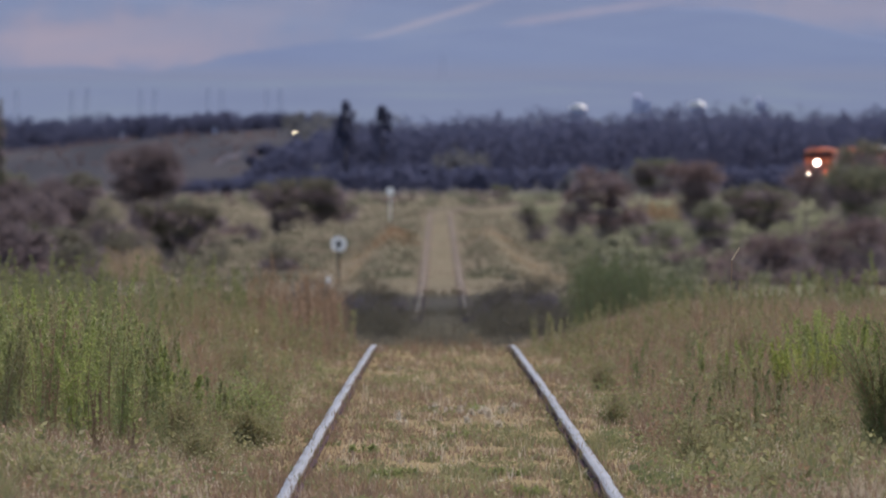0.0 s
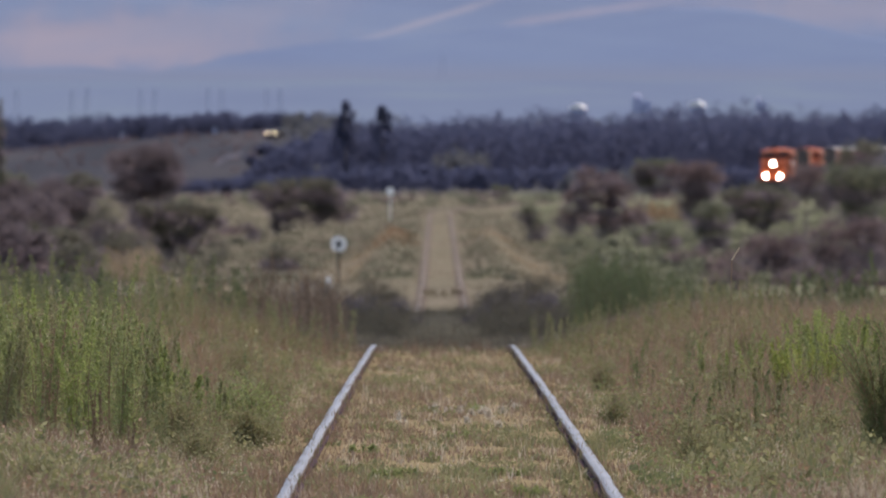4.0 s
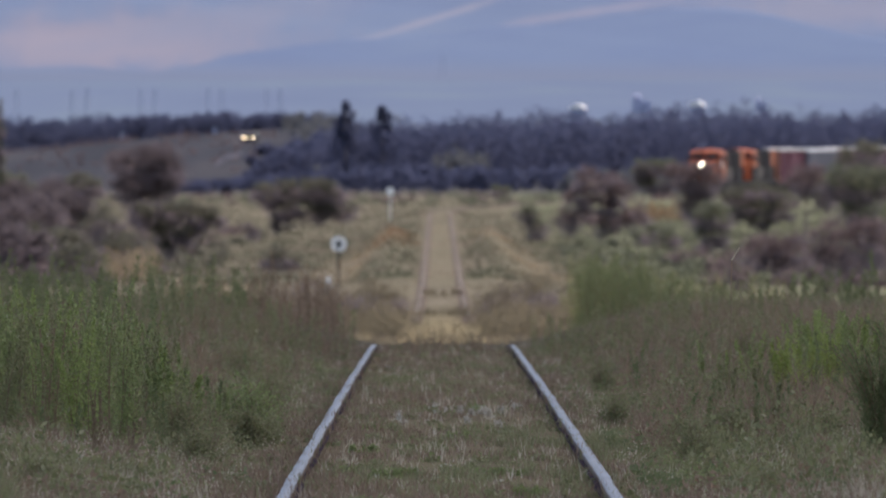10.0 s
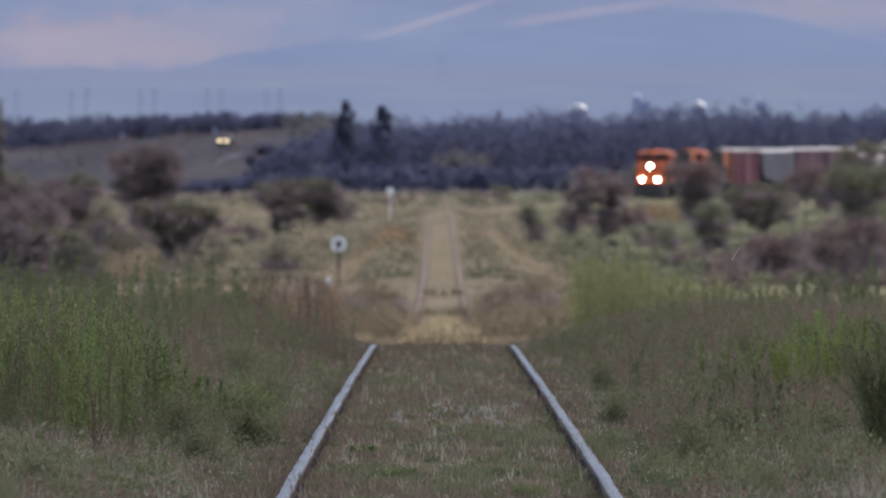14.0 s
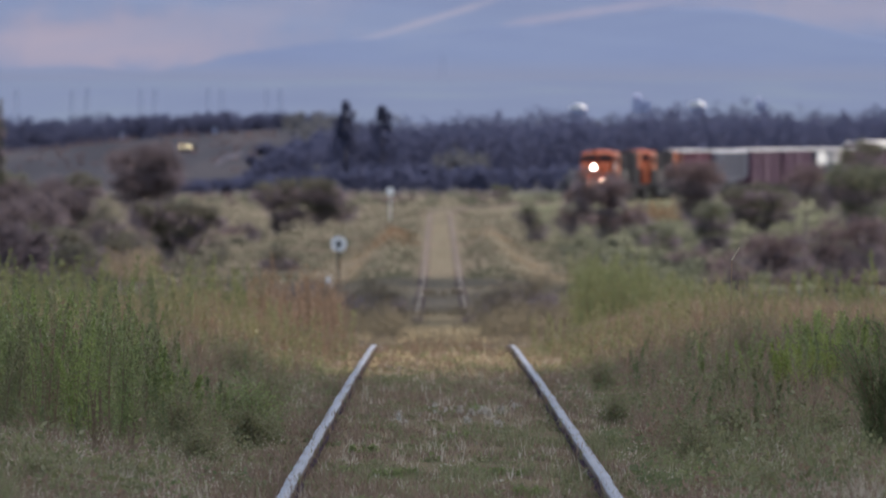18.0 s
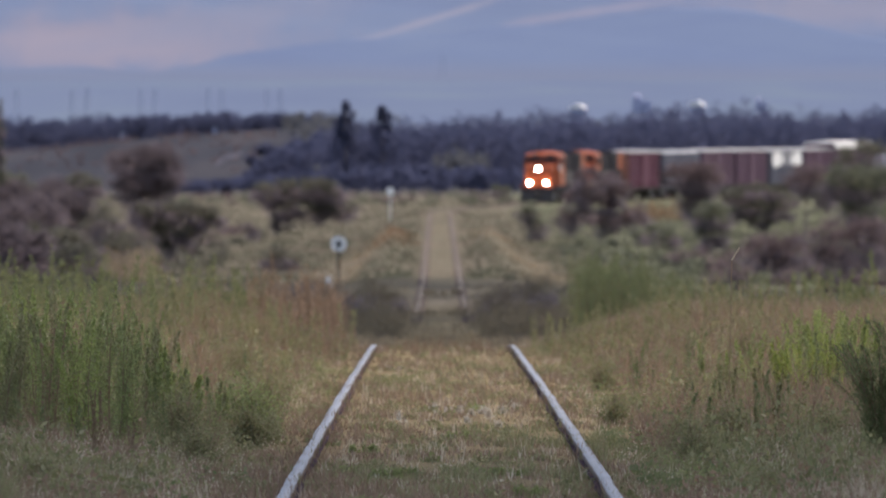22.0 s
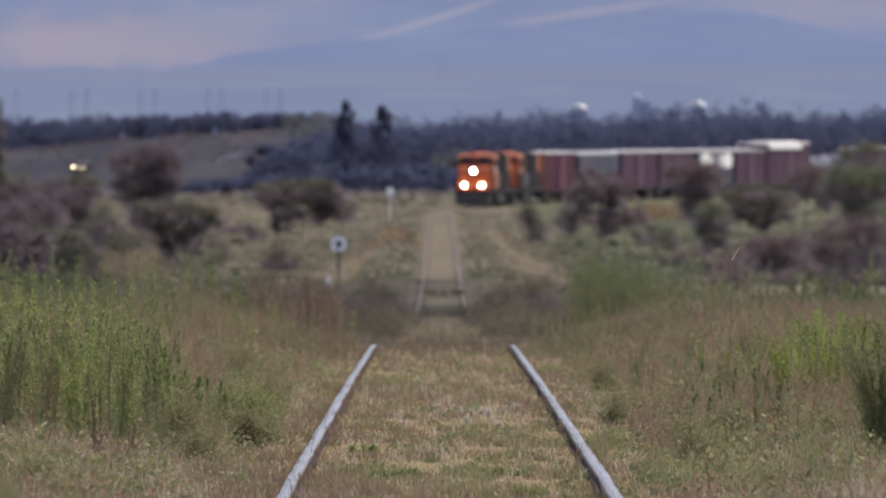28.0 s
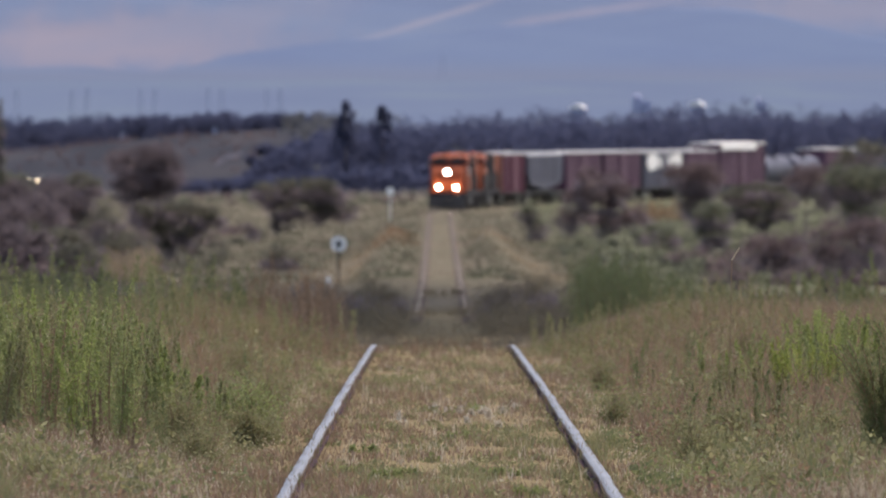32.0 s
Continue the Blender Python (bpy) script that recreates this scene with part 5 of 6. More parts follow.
def locomotive(name, label, lit):
    """A four-axle road diesel, nose towards +y, its middle over the origin."""
    ob = tagged(new(name), label, "locomotive", group="train")
    L = 8.75
    part("sill", box(-1.5, 1.5, -L + 0.5, L - 0.6, 1.05, 1.5, 0.04), M_BLACK, ob)
    part("fuel_tank", box(-1.35, 1.35, -2.4, 2.4, 0.35, 1.05, 0.12), M_IRON, ob)
    truck(ob, 5.3)
    truck(ob, -5.3)
    part("pilot", prism([(L - 0.55, 0.15), (L + 0.05, 0.15), (L - 0.1, 1.0), (L - 0.55, 1.0)], -1.45, 1.45, 0.03), M_IRON, ob, "black pilot and plough")
    part("end_sheet", box(-1.5, 1.5, L - 0.6, L - 0.42, 1.35, 1.62, 0.02), M_ORANGE, ob, "orange end sheet")
    part("buffer_beam", box(-1.46, 1.46, L - 0.58, L - 0.44, 0.95, 1.35, 0.02), M_BLACK, ob, "black buffer beam")
    part("coupler", box(-0.16, 0.16, L - 0.2, L + 0.55, 0.72, 1.0, 0.04), M_IRON, ob)
    part("nose", prism([(L - 3.4, 1.5), (L - 0.75, 1.5), (L - 0.62, 1.9), (L - 0.72, 2.9), (L - 1.1, 3.38), (L - 3.4, 3.4)], -1.25, 1.25, 0.07), M_ORANGE, ob)
    part("cab", prism([(L - 5.3, 1.5), (L - 2.2, 1.5), (L - 2.2, 3.3), (L - 2.5, 4.0), (L - 2.75, 4.32), (L - 5.3, 4.32)], -1.53, 1.53, 0.10), M_ORANGE, ob)
    part("cab_roof", prism([(L - 5.4, 4.26), (L - 2.6, 4.26), (L - 2.9, 4.42), (L - 5.4, 4.42)], -1.28, 1.28, 0.06), M_ORANGE, ob)
    for s in (-1, 1):
        part("windshield", prism([(L - 2.32, 3.60), (L - 2.27, 3.60), (L - 2.43, 3.98), (L - 2.48, 3.98)], min(s * 0.05, s * 1.44), max(s * 0.05, s * 1.44)), M_GLASS, ob, "dark cab window")
        part("side_window", box(s * 1.535 - 0.012, s * 1.535 + 0.012, L - 4.6, L - 3.0, 3.3, 3.95), M_GLASS, ob, "dark cab window")
        part("mirror", box(s * 1.72 - 0.08, s * 1.72 + 0.08, L - 3.0, L - 2.85, 3.3, 3.85, 0.02), M_BLACK, ob)
        part("sun_visor", prism([(L - 2.44, 4.00), (L - 2.1, 3.96), (L - 2.1, 4.00), (L - 2.46, 4.05)], min(s * 0.1, s * 1.48), max(s * 0.1, s * 1.48)), M_BLACK, ob, "black visor over the window")
        rail_ = bmesh.new()
        for yy in np.arange(-L + 0.8, L - 0.6, 1.85):
            add_rod(rail_, (s * 1.5, yy, 1.5), (s * 1.5, yy, 2.5), 0.014, sides=5)
        add_rod(rail_, (s * 1.5, -L + 0.8, 2.5), (s * 1.5, L - 5.4, 2.5), 0.014, sides=5)
        part("handrail", rail_, M_IRON, ob)
        for q in range(4):
            part("step", box(s * 1.3 - 0.2, s * 1.3 + 0.2, L - 0.9 - 0.02 * q, L - 0.62, 0.35 + 0.3 * q, 0.40 + 0.3 * q), M_IRON, ob)
        part("rear_panel", box(s * 1.24 - 0.02, s * 1.24 + 0.02, -L + 0.9, -L + 2.6, 2.85, 4.3, 0.01), M_ORANGE, ob, "orange radiator side panel")
        part("side_band", box(s * 1.02 - 0.02, s * 1.02 + 0.02, -L + 5.2, L - 5.3, 1.6, 2.75, 0.01), M_IRON, ob, "dark lower hood side")
        for q in range(6):
            yy = -3.45 + q * 1.14
            part("hood_door", box(s * 1.045 - 0.012, s * 1.045 + 0.012, yy, yy + 1.0, 2.8, 3.95, 0.006), M_BLACK, ob)
    part("long_hood", prism([(-L + 5.2, 1.5), (L - 5.3, 1.5), (L - 5.3, 4.15), (-L + 5.2, 4.15)], -1.0, 1.0, 0.1), M_BLACK, ob)
    part("radiator_housing", box(-1.23, 1.23, -L + 0.9, -L + 5.2, 1.5, 4.35, 0.12), M_BLACK, ob)
    part("rear_end_panel", box(-1.3, 1.3, -L + 0.62, -L + 0.88, 2.6, 4.4, 0.04), M_ORANGE, ob, "orange rear end panel")
    part("exhaust_stack", box(-0.3, 0.3, -0.8, 0.2, 4.13, 4.42, 0.04), M_BLACK, ob)
    part("dynamic_brake_grille", box(-0.95, 0.95, L - 7.6, L - 5.5, 4.13, 4.40, 0.05), M_BLACK, ob)
    for q in (-1, 1):
        part("fan_housing", rod((0, -L + 3.0 + q * 1.05, 4.33), (0, -L + 3.0 + q * 1.05, 4.48), 0.85, sides=24), M_BLACK, ob)
    if lit:
        part("cab_side_panel", box(-1.60, -1.53, L - 2.9, L - 2.35, 2.75, 3.4, 0.02), M_WHITE, ob, "white panel on the cab side")
    part("roof_crown", prism([(L - 5.2, 4.40), (L - 2.9, 4.40), (L - 3.1, 4.52), (L - 5.2, 4.52)], -0.75, 0.75, 0.05), M_ORANGE, ob)
    horn = bmesh.new()
    for q in (-0.12, 0, 0.12):
        add_rod(horn, (q + 0.4, L - 3.4, 4.58), (q + 0.4, L - 2.9, 4.58), 0.03, 0.07)
    part("horn", horn, M_IRON, ob)
    part("number_board", box(-0.95, -0.35, L - 2.72, L - 2.58, 4.06, 4.24, 0.02), M_BLACK, ob)
    part("number_board", box(0.35, 0.95, L - 2.72, L - 2.58, 4.06, 4.24, 0.02), M_BLACK, ob)
    housing = part("headlight_housing", box(-0.34, 0.34, L - 0.86, L - 0.64, 2.7, 3.32, 0.05), M_BLACK, ob)
    lens = M_LAMP if lit else M_GLASS
    if not lit:
        for s in (-1, 1):
            part("lower_cab_panel", box(s * 1.55 - 0.02, s * 1.55 + 0.02, L - 5.25, L - 2.25, 1.5, 2.75, 0.01), M_BLACK, ob, "black lower cab side")
    part("headlight", rod((0, L - 0.66, 3.02), (0, L - 0.58, 3.0), 0.15, sides=20), lens, housing, "lit headlight" if lit else "headlight")
    for q in (-0.72, 0.72):
        part("ditch_light", rod((q, L - 0.42, 1.78), (q, L - 0.34, 1.78), 0.13, sides=20), lens, ob, "lit ditch light" if lit else "ditch light")
    return ob


def car_frame(name, label, category, L):
    ob = tagged(new(name), label, category, group="train")
    part("underframe", box(-1.3, 1.3, -L, L, 0.85, 1.15, 0.03), M_IRON, ob)
    truck(ob, L - 2.0)
    truck(ob, -L + 2.0)
    for s in (-1, 1):
        part("coupler", box(-0.14, 0.14, min(s * L, s * (L + 0.5)), max(s * L, s * (L + 0.5)), 0.75, 0.98, 0.03), M_IRON, ob)
    return ob


def boxcar(label, L, high, paint, roof, ribs=12, patch=None, end=None):
    ob = car_frame("boxcar", label, "boxcar", L)
    part("body", box(-1.48, 1.48, -L + 0.15, L - 0.15, 1.1, high - 0.22, 0.03), paint, ob)
    part("roof", prism([(-L + 0.1, high - 0.24), (L - 0.1, high - 0.24), (L - 0.1, high - 0.1), (-L + 0.1, high - 0.1)], -1.52, 1.52, 0.04), roof, ob, "pale metal roof")
    if end:
        part("end_sheet", box(-1.46, 1.46, L - 0.16, L - 0.06, 1.15, high - 0.3, 0.02), end, ob, "end sheet painted light orange for its lit look")
        for q in range(5):
            part("end_rib", box(-1.4, 1.4, L - 0.08, L - 0.02, 1.5 + 0.6 * q, 1.6 + 0.6 * q, 0.02), end, ob)
    part("running_board", box(-0.35, 0.35, -L + 0.2, L - 0.2, high - 0.08, high, 0.01), roof, ob)
    first = None
    for s in (-1, 1):
        for k in range(ribs):
            y = -L + 0.5 + (2 * L - 1.0) * k / (ribs - 1)
            if abs(y) < 1.7:
                continue
            if first is None:
                first = part("rib", box(-0.05, 0.05, -0.07, 0.07, 1.15, high - 0.3, 0.015), paint, ob, m=pose(s * 1.5, y, 0))
            else:
                twin(first, ob, pose(s * 1.5, y, 0))
        part("sliding_door", box(s * 1.55 - 0.04, s * 1.55 + 0.04, -1.5, 1.5, 1.2, high - 0.35, 0.02), paint, ob)
        ladder = bmesh.new()
        for yy in (-L + 0.25, -L + 0.7):
            add_box(ladder, s * 1.56 - 0.02, s * 1.56 + 0.02, yy - 0.02, yy + 0.02, 1.0, high - 0.2)
        for q in range(8):
            add_box(ladder, s * 1.56 - 0.015, s * 1.56 + 0.015, -L + 0.25, -L + 0.7, 1.2 + q * 0.38, 1.23 + q * 0.38)
        part("ladder", ladder, M_IRON, ob)
        if patch:
            for q in range(3):
                y = -L + 1.6 + q * (2 * L - 2.2) / 3
                bm = prism([(y, 2.9), (y + 3.6, 2.6), (y + 5.2, 3.2), (y + 4.6, high - 0.45), (y + 0.8, high - 0.3), (y - 0.6, 3.6)], s * 1.555 - 0.006, s * 1.555 + 0.006)
                part("painted_patch", bm, patch, ob, "large white painted shape")
    return ob


def tall_boxcar(label, L, high):
    """A high boxcar whose upper side boards are white for most of its length."""
    ob = boxcar(label, L, high, M_PLUM, M_WHITE, 16)
    for s in (-1, 1):
        part("upper_board", box(s * 1.60 - 0.02, s * 1.60 + 0.02, -L * 0.55, L - 0.3, high - 0.75, high - 0.25, 0.01), M_WHITE, ob, "white upper side board")
    return ob


def hopper(label, L, high, paint):
    ob = car_frame("covered_hopper", label, "hopper car", L)
    part("body", prism([(-L + 1.6, 1.7), (-1.2, 1.25), (1.2, 1.25), (L - 1.6, 1.7), (L - 0.3, 2.6), (L - 0.3, high - 0.35), (-L + 0.3, high - 0.35), (-L + 0.3, 2.6)], -1.5, 1.5, 0.08), paint, ob)
    part("roof", box(-1.4, 1.4, -L + 0.3, L - 0.3, high - 0.37, high - 0.15, 0.09), M_ROOF, ob, "pale metal roof")
    for s in (-1, 1):
        for k in range(9):
            y = -L + 0.9 + (2 * L - 1.8) * k / 8
            part("rib", box(s * 1.52 - 0.04, s * 1.52 + 0.04, y - 0.06, y + 0.06, 1.9, high - 0.4, 0.01), paint, ob)
    for k in range(5):
        y = -L + 2.2 + (2 * L - 4.4) * k / 4
        part("hatch", rod((0, y, high - 0.16), (0, y, high), 0.42, sides=16), M_ROOF, ob)
    for y in (-L * 0.45, 0, L * 0.45):
        bm = bmesh.new()
        bmesh.ops.create_cone(bm, cap_ends=True, segments=4, radius1=0.35, radius2=1.3, depth=0.8, matrix=Matrix.Translation((0, y, 1.0)) @ Matrix.Rotation(radians(45), 4, "Z"))
        part("chute", bm, paint, ob)
    return ob


def tank_car(label, L, paint):
    ob = car_frame("tank_car", label, "tank car", L)
    bm = rod((0, -L + 0.6, 2.45), (0, L - 0.6, 2.45), 1.38, sides=32)
    bmesh.ops.bevel(bm, geom=[e for e in bm.edges if abs(abs(e.verts[0].co.y) - abs(e.verts[1].co.y)) < 1e-4 and e.calc_length() < 0.5], offset=0.35, segments=3, affect="EDGES")
    part("tank", bm, paint, ob)
    part("dome", rod((0, 0, 3.7), (0, 0, 4.1), 0.5, sides=20), paint, ob)
    part("walkway", box(-1.1, 1.1, -1.6, 1.6, 3.78, 3.84), M_IRON, ob)
    for y in (-L + 1.8, L - 1.8):
        part("saddle", box(-1.2, 1.2, y - 0.5, y + 0.5, 1.1, 1.75, 0.05), M_IRON, ob)
    return ob


def consist():
    """Locomotives and cars with the way from the lead nose to each one's middle, and half its wheelbase."""
    out = [(locomotive("locomotive", "orange and black diesel locomotive with lit headlights, leading the train", True), 8.15, 5.3),
           (locomotive("locomotive", "second orange and black diesel locomotive coupled behind the leader", False), 25.7, 5.3)]
    at = 35.3
    for make, full in (
        (lambda L: boxcar("maroon boxcar with a pale roof and a light orange end", L, 4.54, M_MAROON, M_ROOF, end=M_LIT_END), 16.0),
        (lambda L: hopper("weathered grey covered hopper car", L, 4.54, M_GREY), 20.6),
        (lambda L: boxcar("weathered brown boxcar with a pale metal roof", L, 4.54, M_PLUM, M_ROOF), 18.6),
        (lambda L: boxcar("faded maroon boxcar with a pale metal roof", L, 4.54, M_PLUM, M_ROOF), 18.8),
        (lambda L: boxcar("grey boxcar with large white painted shapes", L, 4.52, M_GREY, M_ROOF, patch=M_WHITE), 20.9),
        (lambda L: boxcar("weathered brown boxcar with a pale roof", L, 4.54, M_PLUM, M_ROOF), 18.3),
        (lambda L: tall_boxcar("tall brown boxcar with a bright white upper band", L, 5.2), 26.4),
        (lambda L: tank_car("pale grey tank car", L, M_GREY), 17.5),
        (lambda L: tank_car("pale grey tank car", L, M_GREY), 17.5),
        (lambda L: boxcar("weathered brown boxcar behind the tank cars", L, 4.54, M_PLUM, M_ROOF), 18.0),
        (lambda L: hopper("weathered grey covered hopper car near the tail", L, 4.54, M_GREY), 18.0),
    ):
        L = full / 2 - 0.5
        out.append((make(L), at + full / 2, L - 2.0))
        at += full
    return out


TRAIN = consist()


# ---- the hill road and its car ----
ROAD = [(-20.1, 1440), (-23.7, 1431), (-25.6, 1425), (-26.8, 1408), (-29.1, 1385), (-33.4, 1355), (-35.6, 1340), (-41.7, 1300), (-45.8, 1270), (-50.4, 1244)]
ROAD = [(a + 0.6, b) for a, b in ROAD]


def car():
    ob = tagged(new("car"), "dark car with lit headlights on the hill road", "car")
    part("body", prism([(-2.2, 0.3), (2.2, 0.3), (2.25, 0.85), (1.1, 1.0), (-2.1, 1.0)], -0.88, 0.88, 0.06), M_BLACK, ob)
    part("cabin", prism([(-1.9, 0.98), (1.0, 0.98), (0.3, 1.5), (-1.6, 1.5)], -0.78, 0.78, 0.06), M_GLASS, ob, "dark glazed cabin")
    for s in (-1, 1):
        part("headlight", rod((s * 0.55, 2.2, 0.8), (s * 0.55, 2.3, 0.8), 0.07, sides=14), M_CARLAMP, ob, "lit headlight")
        for y in (-1.4, 1.4):
            part("wheel", rod((s * 0.78, y, 0.32), (s * 0.9, y, 0.32), 0.32, sides=18), M_IRON, ob)
    return ob


CAR = car()


def shed(x, y, z, w, h):
    ob = tagged(new("shed"), "small distant white shed, its gabled roof whitened for a sun glint", "shed")
    ob.matrix_basis = pose(x, y, z, 0, 0, 84)
    part("wall", box(-2, 2, -w * 0.45, w * 0.45, -5, h * 0.2, 0.05), M_HAZE_WALL, ob, "pale hazy wall")
    # white paint on the roof stands for the sun glint seen there
    part("roof", prism([(-w * 0.55, h * 0.15), (w * 0.55, h * 0.15), (w * 0.3, h * 0.75), (0, h), (-w * 0.25, h * 0.8)], -2.2, 2.2, 0.05), M_WHITE, ob, "white roof painted bright as a sun glint")
    return ob


def silo(x, y, z, w, h, label):
    """A far grain tower: round shaft, conical cap and a lower block beside it."""
    ob = tagged(new("grain_silo"), label, "silo")
    ob.matrix_basis = pose(x, y, z)
    part("shaft", rod((0, 0, 0), (0, 0, h), w / 2, sides=20), M_HAZE_WALL, ob)
    part("cap", rod((0, 0, h), (0, 0, h + w * 0.3), w / 2, w * 0.12, sides=20), M_HAZE_WALL, ob)
    part("side_block", box(w * 0.45, w * 1.5, -w * 0.4, w * 0.4, 0, h * 0.8, 0.05), M_HAZE_WALL, ob)
    return ob


# blue-grey haze is put into the far walls' colour
M_HAZE_WALL = surface("haze_tinted_wall", [(0.26, 0.28, 0.38), (0.30, 0.32, 0.42)], 0.3, 0.9, gloss=0.0)
shed(21.3, 1600, 9.35, 2.5, 0.8)
shed(43.1, 1720, 9.95, 2.6, 1.0)
silo(44.0, 2300, 8.5, 2.1, 4.8, "hazy distant grain silo beyond the woods")
silo(71.5, 2300, 8.5, 1.2, 4.2, "hazy slender distant silo beyond the woods")


for x, y in ((-47.5, 1500), (-36.0, 1600)):
    stake = tagged(new("marker_post"), "small pale post on the far hill", "post")
    stake.matrix_basis = pose(x, y, float(land(x, y)) - 0.1)
    part("shaft", box(-0.26, 0.26, -0.2, 0.2, 0, 1.3, 0.04), M_HAZE_WALL, stake)
    part("cap", box(-0.36, 0.36, -0.26, 0.26, 1.3, 1.4, 0.02), M_HAZE_WALL, stake)


def hill_road():
    """A pale dirt track that climbs the hill."""
    k = np.linspace(0, 1, 25)
    x, y = -28.9 + 2.5 * k + 0.2 * np.sin(k * 5), 1284 + 52 * k
    w = 0.25 + 0.9 * k ** 1.3
    v = np.concatenate([np.stack([x - w, y, land(x - w, y) + 0.16], 1), np.stack([x + w, y, land(x + w, y) + 0.16], 1)])
    i = np.arange(24)
    ob = shell("dirt_road", v, np.concatenate([np.stack([i, i + 25, i + 26], 1), np.stack([i, i + 26, i + 1], 1)]), M_DIRT)
    return tagged(ob, "pale dirt track climbing the hill", "road", kind="structure")


hill_road()


def scrub(label, k, x0, x1, y0, y1, tone, seed, leaf=(0.06, 0.15), n=90):
    """Low tangled growth between the trees."""
    r = np.random.default_rng(seed)
    x, y = r.uniform(x0, x1, k), r.uniform(y0, y1, k)
    foot = land(x, y)
    pieces = []
    for a, b, f in zip(x, y, foot):
        w, h = r.uniform(0.35, 1.0), r.uniform(0.3, 0.95)
        d = r.normal(size=(n, 3))
        d /= np.linalg.norm(d, axis=1)[:, None]
        d[:, 2] = np.abs(d[:, 2])
        at = np.array([a, b, f]) + d * np.array([w, w, h]) * (0.35 + 0.75 * r.uniform(0, 1, n))[:, None]
        pieces.append(leaves(at, r.uniform(*leaf, n), stretch=1.8, facing=d + np.array([0, -0.1, 0.3])))
    return tagged(shell("scrub", *joined(pieces), M_LEAF[tone]), label, "scrub", kind="stuff")


scrub("low olive scrub between the trees", 120, -24, -11, 405, 640, "olive", 21)
scrub("low brown scrub between the trees", 170, -27, -13, 420, 700, "umber", 22)
scrub("low brown scrub between the trees", 110, 11, 24, 395, 520, "umber", 23)
scrub("low green scrub in the field", 60, 6, 24, 420, 640, "green", 24)
scrub("grey-brown scrub on the far hillside", 160, -62, -24, 1230, 1480, "umber", 31)
scrub("dry green scrub on the far field edge", 150, -46, 14, 890, 1010, "green", 32)
scrub("brown scrub on the far field edge", 90, -46, 30, 900, 1030, "umber", 34)
scrub("russet scrub beside the curve", 40, 9, 15, 700, 780, "umber", 33)
scrub("low olive-brown scrub in the hollow", 150, -4.8, -1.05, 250, 300, "bank", 25, (0.025, 0.06), 200)
scrub("low olive-brown scrub in the hollow", 150, 1.05, 4.4, 250, 305, "bank", 26, (0.025, 0.06), 200)


def pylon(x, y, z, high):
    ob = tagged(new("pylon"), "distant lattice power pylon", "pylon")
    ob.matrix_basis = pose(x, y, z)
    bm = bmesh.new()
    w = high * 0.10
    for sx in (-1, 1):
        for sy in (-1, 1):
            add_rod(bm, (sx * w, sy * w, 0), (sx * w * 0.2, sy * w * 0.2, high), 0.045, 0.03, 4)
    for q in range(6):
        a, b = q / 6, (q + 1) / 6
        wa, wb = w * (1 - 0.8 * a), w * (1 - 0.8 * b)
        for sy in (-1, 1):
            add_rod(bm, (-wa, sy * wa, a * high), (wb, sy * wb, b * high), 0.025, sides=4)
            add_rod(bm, (wa, sy * wa, a * high), (-wb, sy * wb, b * high), 0.025, sides=4)
    part("mast", bm, M_PYLON, ob)
    for q in (0.72, 0.85, 0.97):
        part("cross_arm", box(-high * 0.10, high * 0.10, -0.05, 0.05, q * high, q * high + 0.06), M_PYLON, ob)
    return ob


# steel lightened in its colour so the pylons fade as in haze
M_PYLON = surface("haze_tinted_steel", [(0.23, 0.26, 0.33), (0.26, 0.29, 0.36)], 0.3, 0.8)
for x, y, high in ((-92.5, 2200, 6.0), (-80.5, 2200, 6.2), (-77.2, 2200, 6.2), (-65.5, 2200, 6.2), (-62.5, 2200, 6.2), (-51.0, 2200, 6.2), (-48.1, 2200, 6.2), (-38.3, 2200, 6.0), (-35.3, 2200, 6.0), (0.0, 3900, 12.5)):
    pylon(x, y, float(land(x, y)) - 0.3, high)


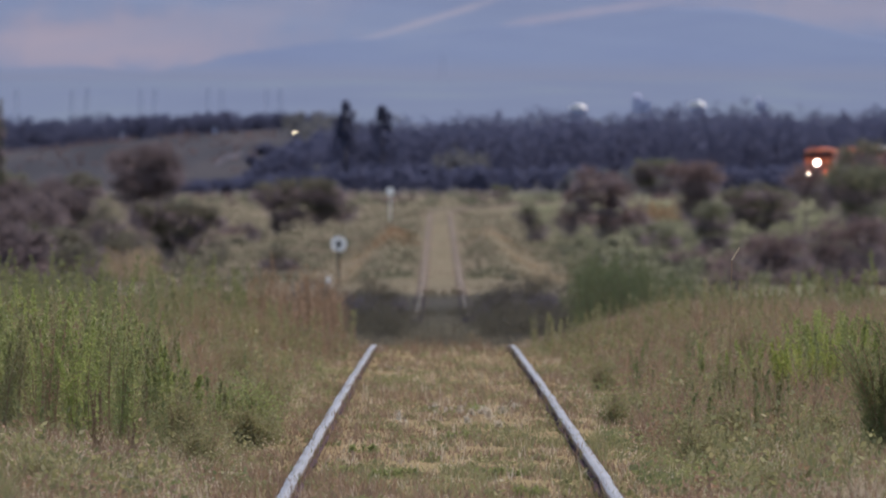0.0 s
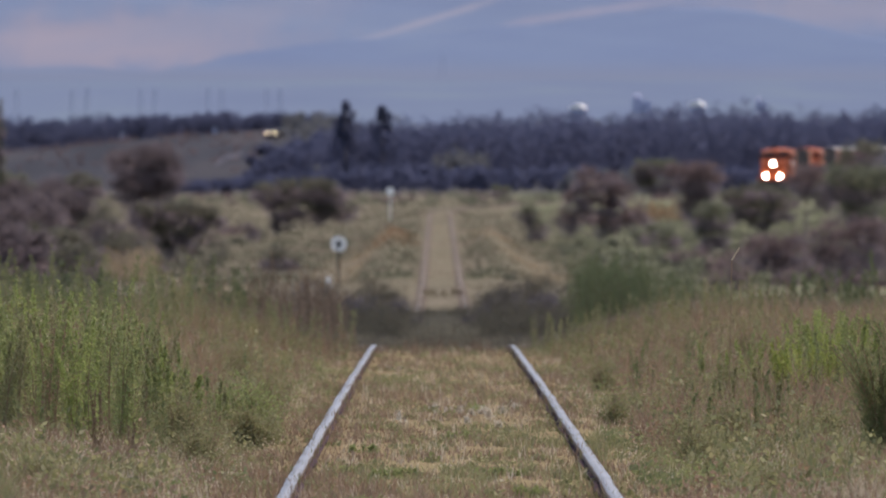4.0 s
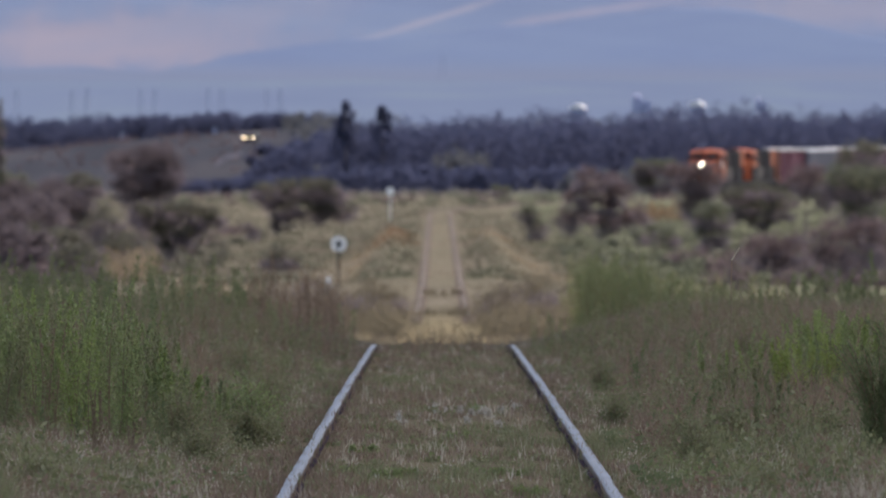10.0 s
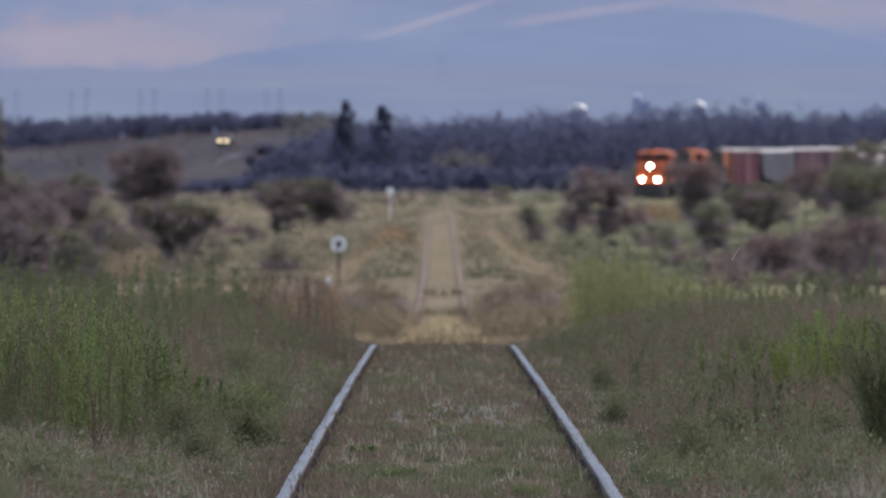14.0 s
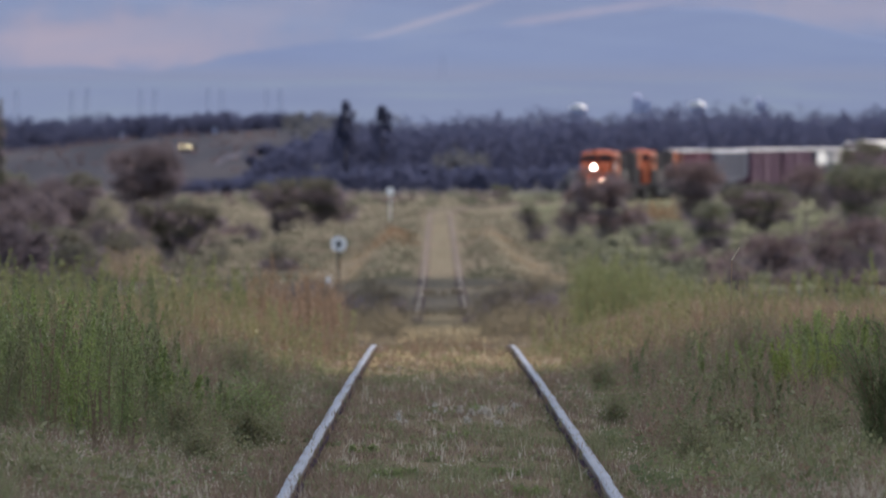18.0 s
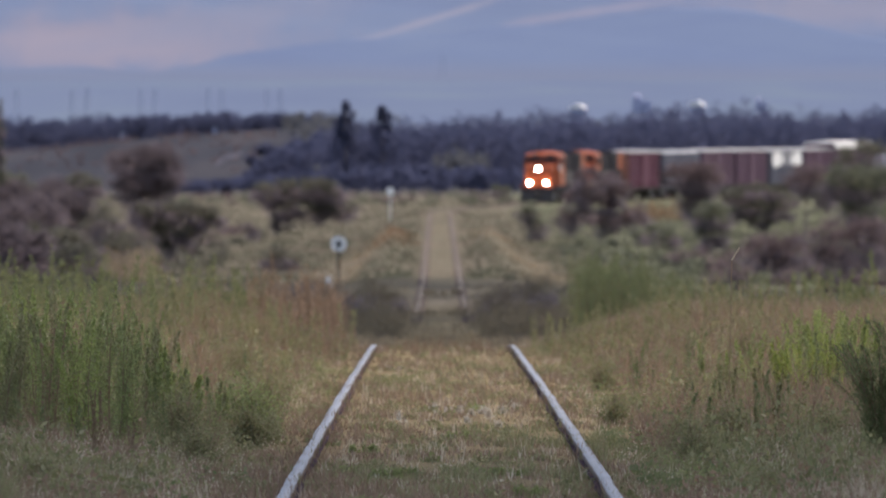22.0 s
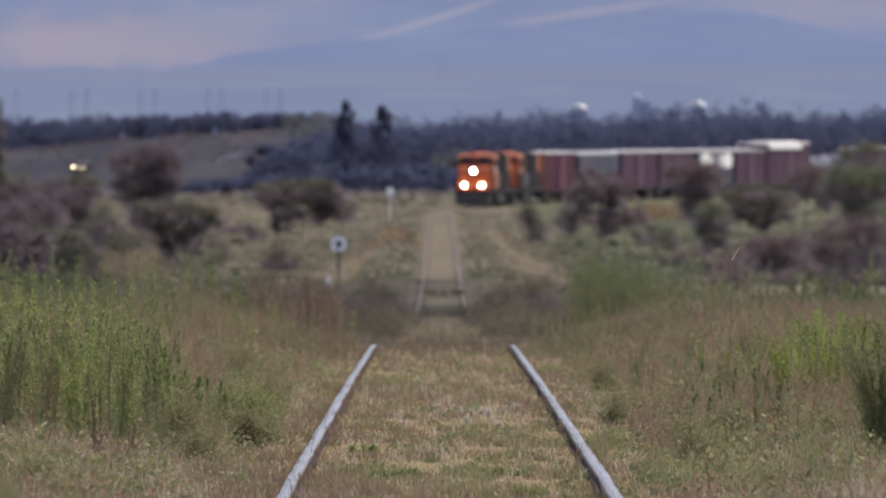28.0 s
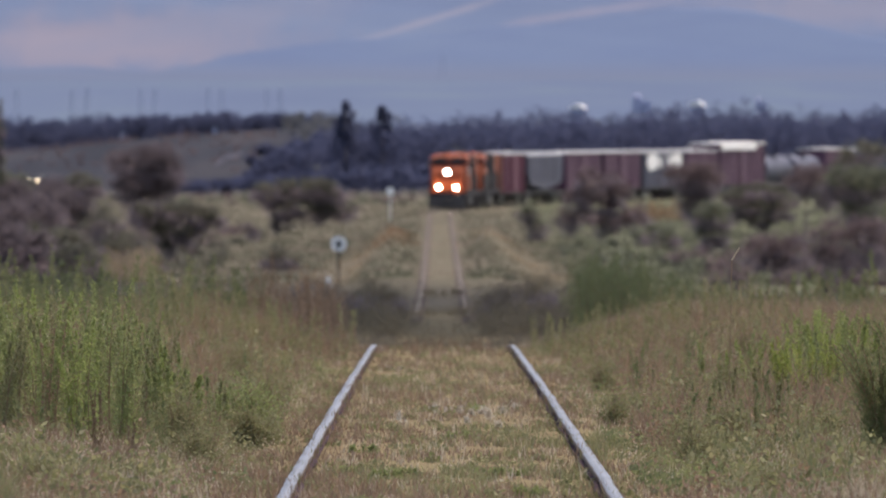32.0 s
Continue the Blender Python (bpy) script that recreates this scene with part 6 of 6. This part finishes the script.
# ---- clouds overhead, whose shadows drift down the line ----
def cloud(label, us, near_edge, far_edge, seed, gap=13.0, small=12.0):
    """A flat-based bank of cloud: puffs set close over the area between its two edges."""
    r = np.random.default_rng(seed)
    bm = bmesh.new()
    for u in np.arange(us[0], us[-1], gap):
        a, b = np.interp(u, us, near_edge) + 12, np.interp(u, us, far_edge) - 12
        for v in np.arange(a, b, gap + 1):
            size = r.uniform(small, small * 1.4)
            bmesh.ops.create_icosphere(bm, subdivisions=1, radius=size, matrix=Matrix.LocRotScale((u + r.uniform(-4, 4), v + r.uniform(-4, 4), size * 0.25 + r.uniform(0, 8)), None, (1.1, 1.1, 0.6)))
    ob = part("cloud", bm, M_CLOUD)
    return tagged(ob, label, "cloud", kind="structure")


M_CLOUD = surface("cloud_white", [(0.75, 0.75, 0.77), (0.85, 0.85, 0.86)], 0.02, 1.0, local=True, gloss=0.0, fine=0.1)
CLOUDS = [
    cloud("white cumulus bank drifting over the railway", [-252, -240, -200, -165, -130, -90, -40, 0, 60], [200, 120, 60, 40, 60, 108, 174, 190, 200], [318, 318, 304, 294, 312, 335, 370, 370, 370], 5),
    cloud("second white cumulus bank drifting over the railway", [-345, -320, -280, -250, -220, -190, -160], [490, 470, 426, 393, 422, 459, 540], [800, 782, 738, 705, 672, 639, 610], 6, 20.0, 9.0),
]
CLOUD_HEIGHT, DRIFT = 480.0, (10.0, -11.0)


def motions():
    over = up * (CLOUD_HEIGHT / up.z)
    for ob in CLOUDS:
        walk(ob, [(t, pose(over.x + DRIFT[0] * t, over.y + DRIFT[1] * t, CLOUD_HEIGHT)) for t in (0.0, 32.0)])
    for ob, middle, half in TRAIN:
        rows = []
        for k in range(33):
            s = NOSE_END + SPEED * (32 - k) + middle
            a, b = on_way(s - half), on_way(s + half)
            rows.append((float(k), pose(*((a + b) / 2), 0, 0, math.degrees(math.atan2(-(a - b).x, (a - b).y)))))
        walk(ob, rows)
    rows = []
    stops = [(0, 0), (3.5, 1), (6, 2), (9, 3), (13, 4), (17, 5), (19, 6), (24, 7), (28, 8), (32, 9)]
    for t, i in stops:
        x, y = ROAD[i]
        ahead = (ROAD[i + 1][0] - x, ROAD[i + 1][1] - y) if i + 1 < len(ROAD) else (x - ROAD[i - 1][0], y - ROAD[i - 1][1])
        rows.append((float(t), pose(x, y, float(land(x, y)), 0, 0, math.degrees(math.atan2(-ahead[0], ahead[1])))))
    walk(CAR, rows)


motions()
